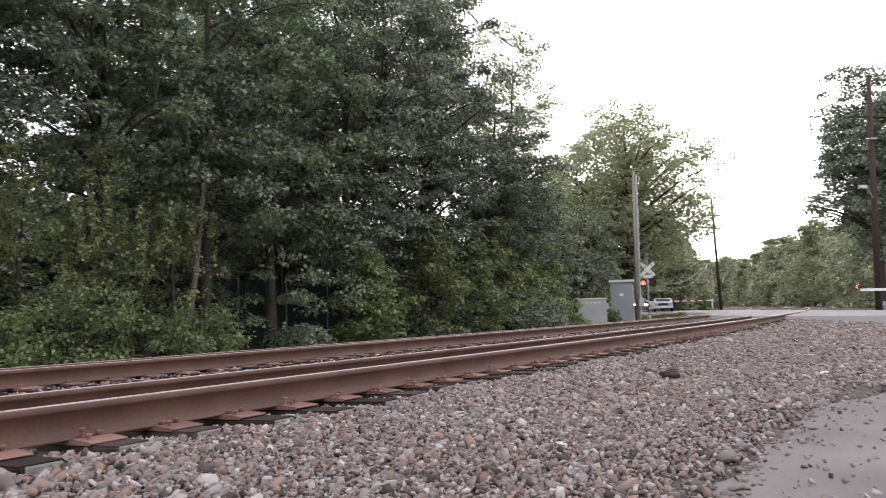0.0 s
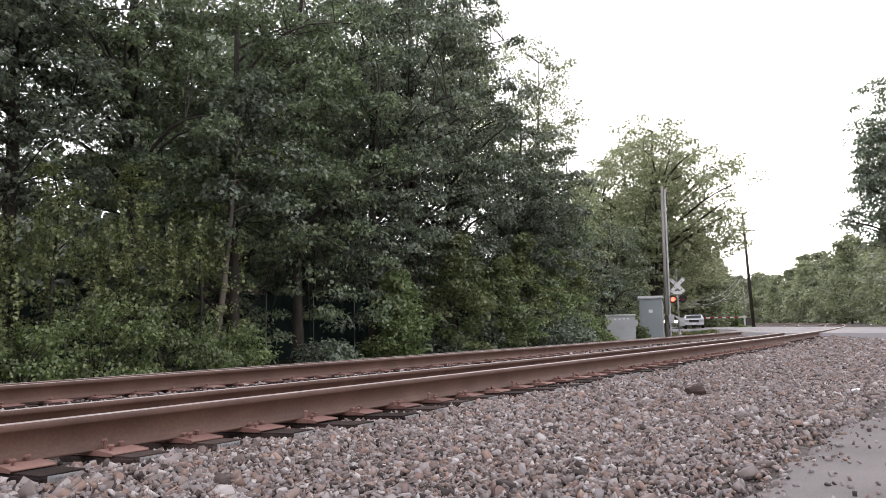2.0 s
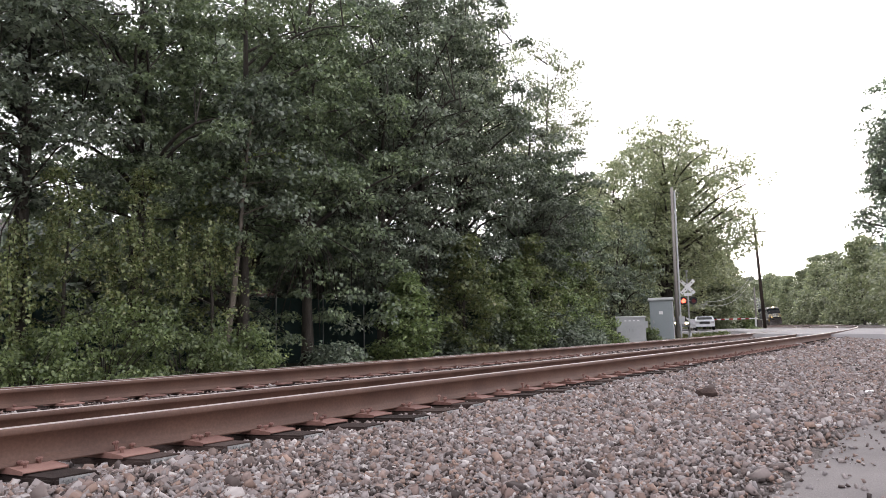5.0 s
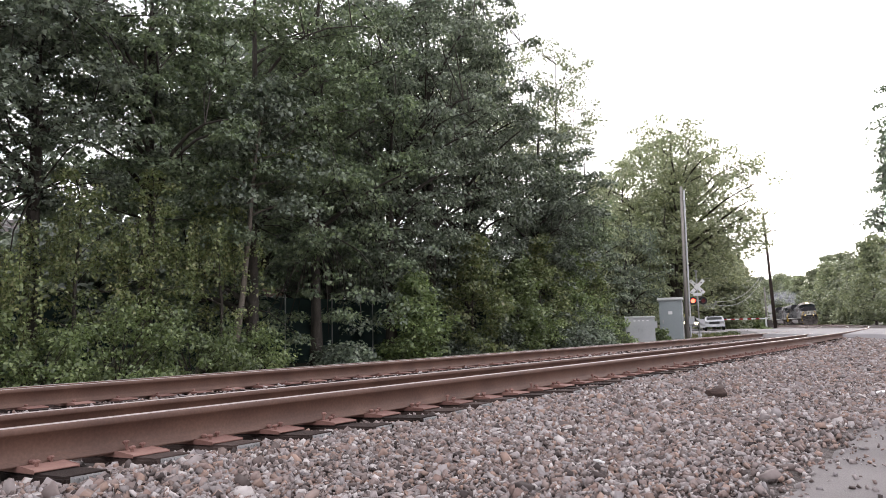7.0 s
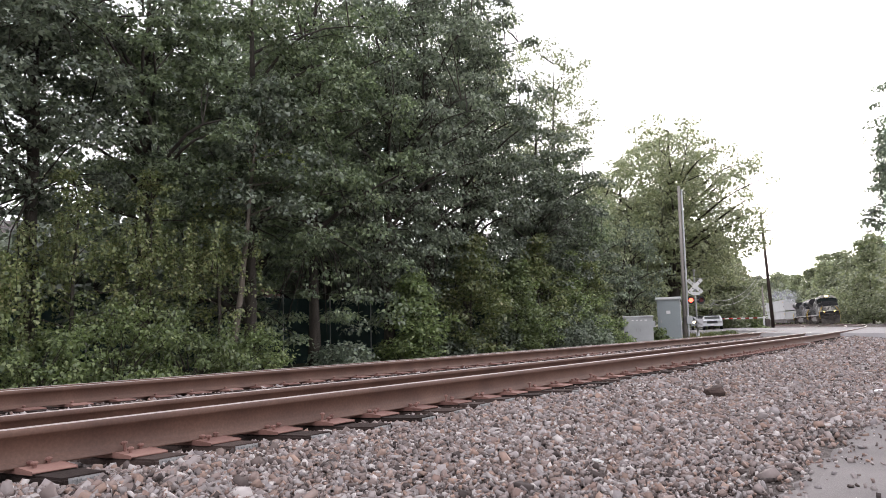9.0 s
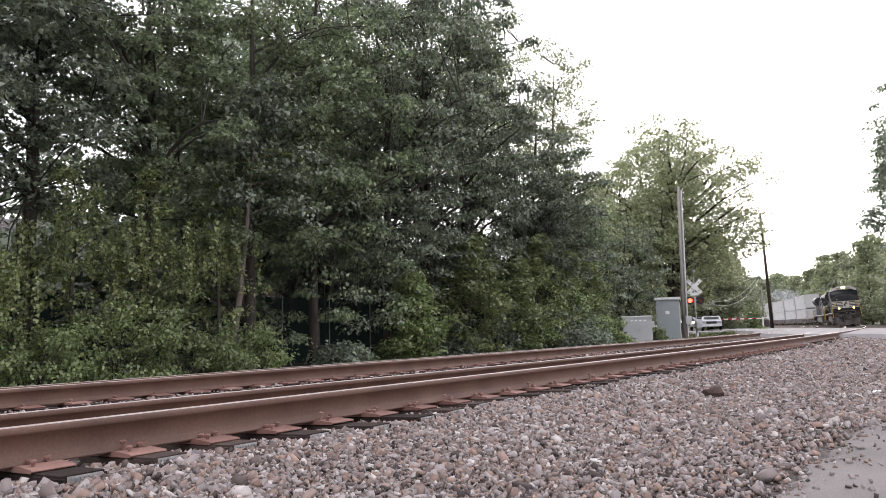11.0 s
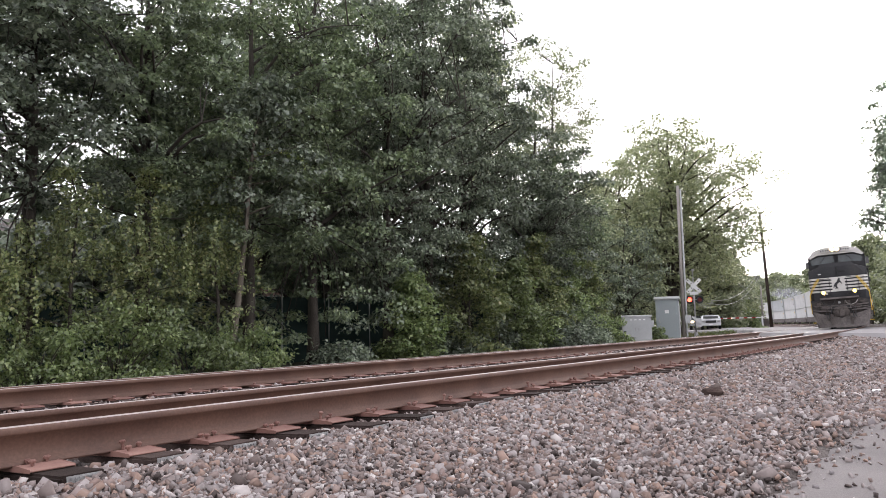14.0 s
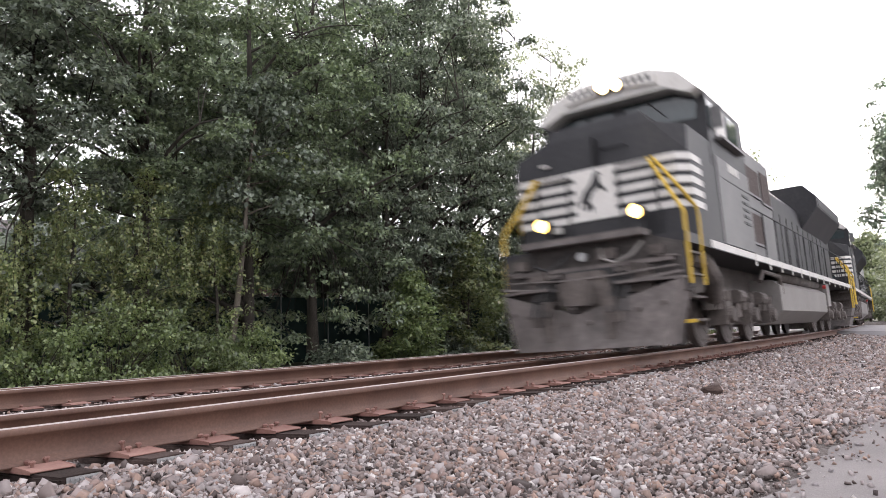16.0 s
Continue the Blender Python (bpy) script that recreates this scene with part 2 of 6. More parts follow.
# ---------------------------------------------------------------- building helpers
def obj(name, V, F, material, parent=None, label="", smooth=False):
    me = bpy.data.meshes.new(name)
    V = np.asarray(V, dtype=np.float32)
    F = np.asarray(F, dtype=np.int32) if not isinstance(F, list) else F
    if isinstance(F, np.ndarray):
        n, k = F.shape
        me.vertices.add(len(V))
        me.vertices.foreach_set("co", V.ravel())
        me.loops.add(n * k)
        me.loops.foreach_set("vertex_index", F.ravel())
        me.polygons.add(n)
        me.polygons.foreach_set("loop_start", np.arange(0, n * k, k, dtype=np.int32))
        me.update(calc_edges=True)
    else:
        me.from_pydata(V.tolist(), [], F)
        me.update()
    me.materials.append(material)
    if smooth:
        me.polygons.foreach_set("use_smooth", [True] * len(me.polygons))
    ob = new(name, me)
    if parent:
        ob.parent = parent
    if label:
        tagged(ob, label)
    return ob


def part(name, bm, material, parent=None, label="", bevel=0.0, smooth=False):
    if bevel:
        bmesh.ops.bevel(bm, geom=[e for e in bm.edges if e.is_manifold and e.calc_face_angle() > 0.5], offset=bevel, segments=1, affect="EDGES", clamp_overlap=True)
    bmesh.ops.recalc_face_normals(bm, faces=bm.faces)
    me = bpy.data.meshes.new(name)
    bm.to_mesh(me)
    bm.free()
    me.materials.append(material)
    if smooth:
        me.polygons.foreach_set("use_smooth", [True] * len(me.polygons))
    ob = new(name, me)
    if parent:
        ob.parent = parent
    if label:
        tagged(ob, label)
    return ob


def box(x0, x1, y0, y1, z0, z1, bm=None):
    bm = bm or bmesh.new()
    v = [bm.verts.new((x, y, z)) for x in (x0, x1) for y in (y0, y1) for z in (z0, z1)]
    for f in ((0, 1, 3, 2), (4, 6, 7, 5), (0, 4, 5, 1), (2, 3, 7, 6), (0, 2, 6, 4), (1, 5, 7, 3)):
        bm.faces.new([v[i] for i in f])
    return bm


def prism(outline, axis, a, b, bm=None):
    """An outline of (p, q) pairs drawn out from a to b along the axis x, y or z."""
    bm = bm or bmesh.new()

    def at(p, q, w):
        return (w, p, q) if axis == "x" else (p, w, q) if axis == "y" else (p, q, w)
    lo = [bm.verts.new(at(p, q, a)) for p, q in outline]
    hi = [bm.verts.new(at(p, q, b)) for p, q in outline]
    n = len(outline)
    bm.faces.new(lo)
    bm.faces.new(hi[::-1])
    for i in range(n):
        bm.faces.new((lo[i], lo[(i + 1) % n], hi[(i + 1) % n], hi[i]))
    return bm


def rod(p0, p1, r0, r1=None, n=8, bm=None):
    bm = bm or bmesh.new()
    p0, p1 = Vector(p0), Vector(p1)
    r1 = r0 if r1 is None else r1
    d = (p1 - p0).normalized()
    s = d.orthogonal().normalized()
    t = d.cross(s)
    rings = []
    for p, r in ((p0, r0), (p1, r1)):
        rings.append([bm.verts.new(p + (s * math.cos(k * 2 * math.pi / n) + t * math.sin(k * 2 * math.pi / n)) * r) for k in range(n)])
    for k in range(n):
        bm.faces.new((rings[0][k], rings[0][(k + 1) % n], rings[1][(k + 1) % n], rings[1][k]))
    bm.faces.new(rings[0][::-1])
    bm.faces.new(rings[1])
    return bm


def tube(points, r, n=6, bm=None):
    bm = bm or bmesh.new()
    for a, b in zip(points, points[1:]):
        rod(a, b, r, n=n, bm=bm)
    return bm


def thing(name, label, category, m=None, group="", kind=""):
    e = new(name)
    e.empty_display_size = 0.2
    if m is not None:
        e.matrix_world = m
    return tagged(e, label, category, group, kind)


# ---------------------------------------------------------------- the line of the track
TH, CURV, NEAR = 0.64646, 0.0018095, 3.92667      # heading at the camera, 1/radius, distance of the near rail
GAUGE, SECOND = 1.507, 4.048                       # rail centre to rail centre; near rail to the second track
CANT = 0.068 / GAUGE


def on(u, lat, z=0.0):
    """A place u metres along the near rail, lat metres beyond it."""
    a = TH - CURV * u
    return Vector((-NEAR * math.cos(TH) + (math.cos(a) - math.cos(TH)) / CURV - lat * math.cos(a),
                   NEAR * math.sin(TH) - (math.sin(a) - math.sin(TH)) / CURV + lat * math.sin(a), z))


def on_np(u, lat):
    a = TH - CURV * u
    return (-NEAR * np.cos(TH) + (np.cos(a) - np.cos(TH)) / CURV - lat * np.cos(a),
            NEAR * np.sin(TH) - (np.sin(a) - np.sin(TH)) / CURV + lat * np.sin(a))


def along(u, lat, z=0.0, back=False, cant=0.0):
    """A pose on the track whose x points along it and y away from the camera (back: y runs to the camera's end, x away)."""
    a = TH - CURV * u
    x, y = Vector((math.sin(a), math.cos(a), 0)), Vector((-math.cos(a), math.sin(a), 0))
    if back:
        x, y = y, -x
    m = Matrix((x, y, Vector((0, 0, 1)))).transposed().to_4x4()
    m.translation = on(u, lat, z)
    if cant:
        m = m @ (Matrix.Rotation(cant, 4, "Y") if back else Matrix.Rotation(-cant, 4, "X"))
    return m


LATS = np.array([-60, -14, -3.4, -2.5, -1.5, -0.7, -0.45, 0.75, 2.0, 2.4, 3.2, 3.9, 4.8, 6.3, 7.6, 9.0])
BEDZ = np.array([-0.2, -0.15, -0.145, -0.125, -0.085, -0.022, -0.03, -0.072, -0.105, -0.10, -0.072, -0.078, -0.120, -0.18, -0.27, -0.30])


def bed_z(lat):
    return np.interp(lat, LATS, BEDZ)


# ---------------------------------------------------------------- ground
def build_ground():
    n = 60
    xs = np.linspace(-1, 1, n)
    xs = np.sign(xs) * np.abs(xs) ** 3 * 2500
    X, Y = np.meshgrid(xs, xs)
    V = np.stack([X.ravel(), Y.ravel(), np.full(X.size, -0.36)], 1)
    i = np.arange(n * n).reshape(n, n)
    F = np.stack([i[:-1, :-1], i[:-1, 1:], i[1:, 1:], i[1:, :-1]], -1).reshape(-1, 4)
    tagged(obj("ground", V, F, M_SOIL, smooth=True), "dark leaf-littered soil under the trees", "ground", kind="structure")
    # trackbed with the gravelled strip beside it
    us = np.concatenate([np.arange(-14, 16, 0.12), np.arange(16, 60, 0.5), np.arange(60, 620, 4)])
    ls = np.concatenate([[-14, -10, -7, -5], np.arange(-4, 1.0, 0.1), np.arange(1.0, 9.01, 0.25)])
    U, L = np.meshgrid(us, ls, indexing="ij")
    X, Y = on_np(U, L)
    rng = np.random.default_rng(5)
    Z = bed_z(L) + rng.normal(0, 0.006, U.shape) - 0.012
    V = np.stack([X, Y, Z], -1).reshape(-1, 3)
    i = np.arange(U.size).reshape(U.shape)
    F = np.stack([i[:-1, :-1], i[:-1, 1:], i[1:, 1:], i[1:, :-1]], -1).reshape(-1, 4)
    tagged(obj("trackbed", V, F, M_BED, smooth=True), "packed grey-brown ballast bed under both tracks, darkened for gap shade", "trackbed", kind="structure")
    # worn asphalt strip with a broken edge
    us = np.arange(-14, 11.01, 0.08)
    edge = np.array([-3.03 - 0.22 * noise.noise(Vector((u * 0.9, 3.1, 0))) - 0.12 * noise.noise(Vector((u * 4, 1.1, 0))) - max(0.0, u - 5.0) ** 1.5 * 0.16 for u in us])
    cols = np.linspace(0, 1, 26) ** 1.5
    L = edge[:, None] + (-12.5 - edge[:, None]) * cols[None, :]
    U = np.repeat(us[:, None], len(cols), 1)
    X, Y = on_np(U, L)
    Z = np.interp(-L, [3.0, 3.12, 3.6, 14], [-0.155, -0.138, -0.125, -0.10]) + 0 * U
    Z[:, 0] = -0.17
    V = np.stack([X, Y, Z], -1).reshape(-1, 3)
    i = np.arange(U.size).reshape(U.shape)
    F = np.stack([i[:-1, :-1], i[:-1, 1:], i[1:, 1:], i[1:, :-1]], -1).reshape(-1, 4)
    tagged(obj("pavement", V, F, M_ASPH, smooth=True), "worn grey asphalt with a crumbled edge and loose stones", "pavement", kind="structure")
    # road over the crossing
    road_strip(((36, 104), (30.8, 77), (27.6, 59), (24.4, 46), (22, 36), (23, 28), (31, 19), (50, 6), (90, -10)), (3.4, 3.2, 3.9, 4.3, 6.0, 6.3, 5.6, 5.0, 5.0), 0.125, "pale worn asphalt road over the level crossing")
    road_strip(((23, 104), (24.6, 84), (24.6, 70), (26.6, 61), (28.5, 56)), (3.3, 3.3, 3.4, 3.0, 2.6), 0.04, "narrow side street that meets the crossing road")


def road_strip(line, wide, level, label):
    line = [Vector(p) for p in line]
    V, F = [], []
    pts = []
    for k in range(len(line) - 1):
        a, b = line[max(k - 1, 0)], line[k]
        c, d = line[k + 1], line[min(k + 2, len(line) - 1)]
        for s in range(10):
            t = s / 10
            p = 0.5 * ((2 * b) + (c - a) * t + (2 * a - 5 * b + 4 * c - d) * t * t + (3 * b - a - 3 * c + d) * t ** 3)
            pts.append((p, wide[k] + (wide[k + 1] - wide[k]) * t))
    for k, (p, w) in enumerate(pts):
        q = (pts[min(k + 1, len(pts) - 1)][0] - pts[max(k - 1, 0)][0]).normalized()
        s = Vector((q.y, -q.x))
        for j, (f, dz) in enumerate(((-1.12, -0.5), (-1, 0), (-0.5, 0.02), (0, 0.03), (0.5, 0.02), (1, 0), (1.12, -0.5))):
            e = p + s * w * f
            V.append((e.x, e.y, level + dz))
        if k:
            for j in range(6):
                b0 = (k - 1) * 7 + j
                F.append((b0, b0 + 1, b0 + 8, b0 + 7))
    tagged(obj("road", V, F, M_ROAD), label, "road", kind="structure")


def stone_cloud(name, U, L, Z, size, seed, material, label):
    """Crushed stones: jittered angular blocks, twelve triangles each."""
    rng = np.random.default_rng(seed)
    n = len(U)
    X, Y = on_np(U, L)
    scl = (size[:, None] * np.stack([rng.uniform(0.75, 1.4, n), rng.uniform(0.55, 0.98, n), rng.uniform(0.28, 0.60, n)], 1))[:, None, :] * 0.50
    q = rng.normal(size=(n, 4))
    q[:, 1:3] *= 0.95
    q[:, 3] *= 2.0
    q /= np.linalg.norm(q, axis=1)[:, None]
    w, x, y, z = q.T
    R = np.stack([1 - 2 * (y * y + z * z), 2 * (x * y - z * w), 2 * (x * z + y * w), 2 * (x * y + z * w), 1 - 2 * (x * x + z * z), 2 * (y * z - x * w),
                  2 * (x * z - y * w), 2 * (y * z + x * w), 1 - 2 * (x * x + y * y)], 1).reshape(n, 3, 3)
    block = np.array([(a, b, c) for a in (-1, 1) for b in (-1, 1) for c in (-1, 1)], float)
    # a wedge: the block with one edge drawn together
    wedge = block.copy()
    wedge[[1, 3], 1] = (-0.15, 0.15)
    wedge[[5, 7], 1] = (-0.35, 0.2)
    pick = rng.random(n) < 0.55
    P = np.where(pick[:, None, None], wedge[None], block[None]) * (1 + rng.uniform(-0.32, 0.14, (n, 8, 3))) * scl
    P = np.einsum("nij,nkj->nki", R, P) + np.stack([X, Y, Z], 1)[:, None, :]
    f = np.array(((0, 1, 3, 2), (4, 6, 7, 5), (0, 4, 5, 1), (2, 3, 7, 6), (0, 2, 6, 4), (1, 5, 7, 3)))
    F = (np.arange(n)[:, None, None] * 8 + f[None]).reshape(-1, 4)
    return tagged(obj(name, P.reshape(-1, 3), F, material), label, "ballast", kind="stuff")


TIE0, TIES = 1.686, 0.4917


def build_ballast():
    rng = np.random.default_rng(11)
    parts = []
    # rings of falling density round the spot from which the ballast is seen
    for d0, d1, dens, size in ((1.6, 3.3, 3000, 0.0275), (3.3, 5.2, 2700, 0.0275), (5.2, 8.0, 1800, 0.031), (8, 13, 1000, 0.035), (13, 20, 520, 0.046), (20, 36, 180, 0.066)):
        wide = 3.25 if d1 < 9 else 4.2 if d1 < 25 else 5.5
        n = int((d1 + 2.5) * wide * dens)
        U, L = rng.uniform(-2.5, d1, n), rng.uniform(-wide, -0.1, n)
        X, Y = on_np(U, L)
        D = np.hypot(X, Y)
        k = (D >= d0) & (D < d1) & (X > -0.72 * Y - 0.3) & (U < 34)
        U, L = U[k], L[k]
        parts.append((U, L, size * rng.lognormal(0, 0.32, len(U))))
    for u0, u1, l0, l1, dens, size in ((-12, 2.2, -3.0, -0.1, 200, 0.05), (-12, 1, 0.1, 1.42, 160, 0.05), (-12, 2, 1.6, 3.95, 120, 0.05), (7, 19, -7, -4.2, 150, 0.055), (0, 14, 0.1, 1.42, 240, 0.046), (14, 34, 0.1, 1.42, 90, 0.075),
                                       (2, 16, 1.6, 3.95, 230, 0.042), (16, 40, 1.6, 3.95, 90, 0.06), (4, 36, 4.15, 5.5, 50, 0.07), (4, 36, 5.65, 7.3, 40, 0.07)):
        n = int((u1 - u0) * (l1 - l0) * dens)
        parts.append((rng.uniform(u0, u1, n), rng.uniform(l0, l1, n), size * rng.lognormal(0, 0.30, n)))
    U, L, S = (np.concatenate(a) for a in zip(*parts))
    # keep the tie tops and plates clear
    k = np.abs((U - TIE0) / TIES - np.round((U - TIE0) / TIES)) * TIES
    lift = rng.uniform(-0.015, 0.014, len(U))
    end = -0.52 + 0.10 * np.sin(np.round((U - TIE0) / TIES) * 7.3)
    on_tie = (k < 0.135) & (L > end - 0.04) & (L < 2.08)
    shoulder = (L > -0.5) & (L < 0)
    lift = np.where(shoulder & ~on_tie, lift - 0.02 * (0.5 + L) / 0.5, lift)
    keep = ~on_tie
    # fewer stones towards the asphalt
    thin = np.clip((-L - 2.55) / 0.55, 0, 1) * (U < 6)
    keep &= rng.random(len(U)) > thin * 0.93
    U, L, S, lift = U[keep], L[keep], S[keep], lift[keep]
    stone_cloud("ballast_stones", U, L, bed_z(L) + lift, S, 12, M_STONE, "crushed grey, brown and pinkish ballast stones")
    n = 1100
    U, L = rng.uniform(-2, 11, n), -2.9 - rng.exponential(0.5, n)
    L = np.where(U > 5, L - (U - 5) * 0.1, L)
    stone_cloud("loose_stones", U, L, np.interp(-L, [3.0, 3.12, 3.6, 14], [-0.14, -0.13, -0.117, -0.09]), rng.lognormal(-3.95, 0.4, n), 13, M_STONE, "loose ballast stones scattered over the asphalt")


# ---------------------------------------------------------------- tracks
RAIL = ((-.076, 0), (.076, 0), (.076, .012), (.014, .033), (.009, .05), (.009, .135), (.036, .150), (.038, .156), (.038, .176), (.030, .187), (-.030, .187), (-.038, .176), (-.038, .156), (-.036, .150), (-.009, .135), (-.009, .05), (-.014, .033), (-.076, .012))


def sweep(name, profile, us, lat, z, material, parent, label=""):
    n = len(profile)
    p = np.array(profile)
    V = []
    for u in us:
        x, y = on_np(u, lat - p[:, 0])
        V.append(np.stack([x, y, z + p[:, 1]], 1))
    V = np.concatenate(V)
    m = len(us)
    i = (np.arange(m - 1)[:, None] * n + np.arange(n)[None])
    j = (np.arange(m - 1)[:, None] * n + (np.arange(n)[None] + 1) % n)
    F = np.stack([i, j, j + n, i + n], -1).reshape(-1, 4)
    return obj(name, V, F, material, parent, label)


def build_track(first):
    base = 0.0 if first else SECOND
    top = 0.200 if first else 0.150
    tr = thing("railway_track", "rusty railway track on wooden ties, curving away" if first else "second rusty railway track beside the first", "railway track", kind="structure")
    us = np.concatenate([np.arange(-14, 40, 0.5), np.arange(40, 640, 3)])
    for lat, z in ((base, top), (base + GAUGE, top - 0.068)):
        r = sweep("rail", RAIL, us, lat, z - 0.188, M_RUST, tr)
        sweep("running_surface", ((-.031, 0.1845), (.031, 0.1845), (.026, .1892), (-.026, .1892)), us, lat, z - 0.188, M_POLISH, r, "worn bright top of the rail head")
    # ties
    tb = box(-1.30, 1.30, -0.115, 0.115, -0.17, 0.0)
    bmesh.ops.bevel(tb, geom=tb.edges[:], offset=0.012, segments=2, affect="EDGES")
    bmesh.ops.subdivide_edges(tb, edges=[e for e in tb.edges if e.calc_length() > 1], cuts=6)
    for v in tb.verts:
        v.co += Vector((0, 0.008, 0.005)) * noise.noise(v.co * 3)
    me = bpy.data.meshes.new("tie")
    tb.to_mesh(me)
    tb.free()
    me.materials.append(M_TIE)
    pm = prism([(-0.205, 0), (0.255, 0), (0.255, 0.010), (0.10, 0.024), (-0.09, 0.024), (-0.205, 0.010)], "x", -0.108, 0.108)
    bmesh.ops.rotate(pm, verts=pm.verts, matrix=Matrix.Rotation(radians(90), 3, "Z"))
    bmesh.ops.bevel(pm, geom=pm.edges[:], offset=0.004, segments=1, affect="EDGES")
    for hx in (-0.15, 0.15):
        for hy in (-0.05, 0.05):
            box(hx - 0.009, hx + 0.009, hy - 0.009, hy + 0.009, 0.012, 0.0165, pm)
    plate = bpy.data.meshes.new("tie_plate")
    pm.to_mesh(plate)
    pm.free()
    plate.materials.append(M_PLATE)
    sm = rod((0, 0, -0.03), (0, 0, 0.016), 0.009, n=6)
    rod((0, 0, 0.016), (0, 0, 0.026), 0.017, 0.019, n=8, bm=sm)
    rod((0, 0, 0.026), (0, 0, 0.033), 0.019, 0.011, n=8, bm=sm)
    spike = bpy.data.meshes.new("spike")
    sm.to_mesh(spike)
    sm.free()
    spike.materials.append(M_PLATE)
    gm = box(-0.004, 0.0, -0.08, 0.08, -0.075, -0.006)
    for k in range(7):
        for j in range(4):
            box(-0.010, -0.004, -0.068 + k * 0.02, -0.058 + k * 0.02, -0.071 + j * 0.016, -0.062 + j * 0.016, gm)
    endp = bpy.data.meshes.new("end_plate")
    gm.to_mesh(endp)
    gm.free()
    endp.materials.append(M_GALV)
    rng = random.Random(4 if first else 6)
    count = 0
    last = 62 if first else 34
    far = []
    for k in range(-9, 110):
        u = TIE0 + TIES * k + (0 if first else 0.2)
        if 33.2 < u < 52:
            continue
        jit = (0.10 * math.sin(k * 7.3) if first else rng.uniform(-0.05, 0.05))
        a = TH - CURV * u + rng.uniform(-0.02, 0.02)
        x, y = Vector((-math.cos(a), math.sin(a), 0)), Vector((-math.sin(a), -math.cos(a), 0))
        m = Matrix((x, y, Vector((0, 0, 1)))).transposed().to_4x4()
        m.translation = on(u, base + GAUGE / 2 + 0.02 + jit, top - 0.034 - 0.2095)
        m = m @ Matrix.Rotation(CANT, 4, "Y") @ pose(0, 0, rng.uniform(-0.006, 0.0))
        if k >= last:
            far.append(m)
            continue
        t = bpy.data.objects.new("tie", me)
        scene.collection.objects.link(t)
        t.parent = tr
        t.matrix_world = m
        if first and -3 <= k <= 22:
            e = bpy.data.objects.new("end_plate", endp)
            scene.collection.objects.link(e)
            e.parent = t
            e.matrix_world = m @ pose(-1.30, 0, 0)
            if k == -3:
                tagged(e, "pressed nail plate on the end grain")
        if k > 44:
            continue
        for side in (0, 1) if first else (0,):
            lat = base + GAUGE * side
            pm_ = Matrix((x, y, Vector((0, 0, 1)))).transposed().to_4x4() @ Matrix.Rotation(CANT, 4, "Y")
            pm_.translation = on(u, lat, top - 0.068 * side - 0.2085)
            p = bpy.data.objects.new("tie_plate", plate)
            scene.collection.objects.link(p)
            p.parent = tr
            p.matrix_world = pm_
            if side == 0 and k < 40:
                for dx, dy, up in ((-0.088, 0.045, 0.0), (-0.088, -0.05, 0.004), (-0.155, 0.05, 0.0)) if first else ((-0.088, 0.04, 0.0),):
                    s = bpy.data.objects.new("spike", spike)
                    scene.collection.objects.link(s)
                    s.parent = p
                    lift = 0.03 + up + (0.028 if (first and (k * 5 + int(dx * 100)) % 3 == 0 and dy > 0 and dx > -0.1) else 0)
                    s.matrix_world = pm_ @ pose(dx, dy, lift - 0.012, 0, rng.uniform(-8, 8), rng.uniform(0, 90))
    V, F = [], []
    src = np.array([v.co for v in me.vertices])
    fs = [list(p.vertices) for p in me.polygons]
    for i, m in enumerate(far):
        mm = np.array(m)
        V.append(src @ mm[:3, :3].T + mm[:3, 3])
        F += [[a + i * len(src) for a in f] for f in fs]
    if far:
        tagged(obj("far_ties", np.concatenate(V), F, M_TIE, tr), "far wooden ties", kind="stuff")
    return tr


# ---------------------------------------------------------------- trees
LEAF = np.array([(0, 0, 0), (0.5, 0.22, 0.10), (0.30, 0.62, 0.09), (0, 1, -0.06), (-0.30, 0.62, 0.09), (-0.5, 0.22, 0.10)])
LEAF_F = np.array([(0, 1, 2, 3), (3, 4, 5, 0)])
MAPLE = np.array([(0, 0, 0), (0.38, 0.40, 0.10), (0, 1, -0.10), (-0.38, 0.36, 0.10)])
LOBED = np.array([(0, 0, 0), (0.56, 0.24, 0.10), (0.24, 0.52, 0.05), (0, 1, -0.10), (-0.24, 0.52, 0.05), (-0.56, 0.24, 0.10)])
KITE = np.array([(0, 0, 0), (0.42, 0.45, 0.05), (0, 1, -0.05), (-0.42, 0.45, 0.05)])
SLIM = np.array([(0, 0, 0), (0.22, 0.3, 0.06), (0.20, 0.65, 0.04), (0, 1, -0.10), (-0.20, 0.65, 0.04), (-0.22, 0.3, 0.06)])


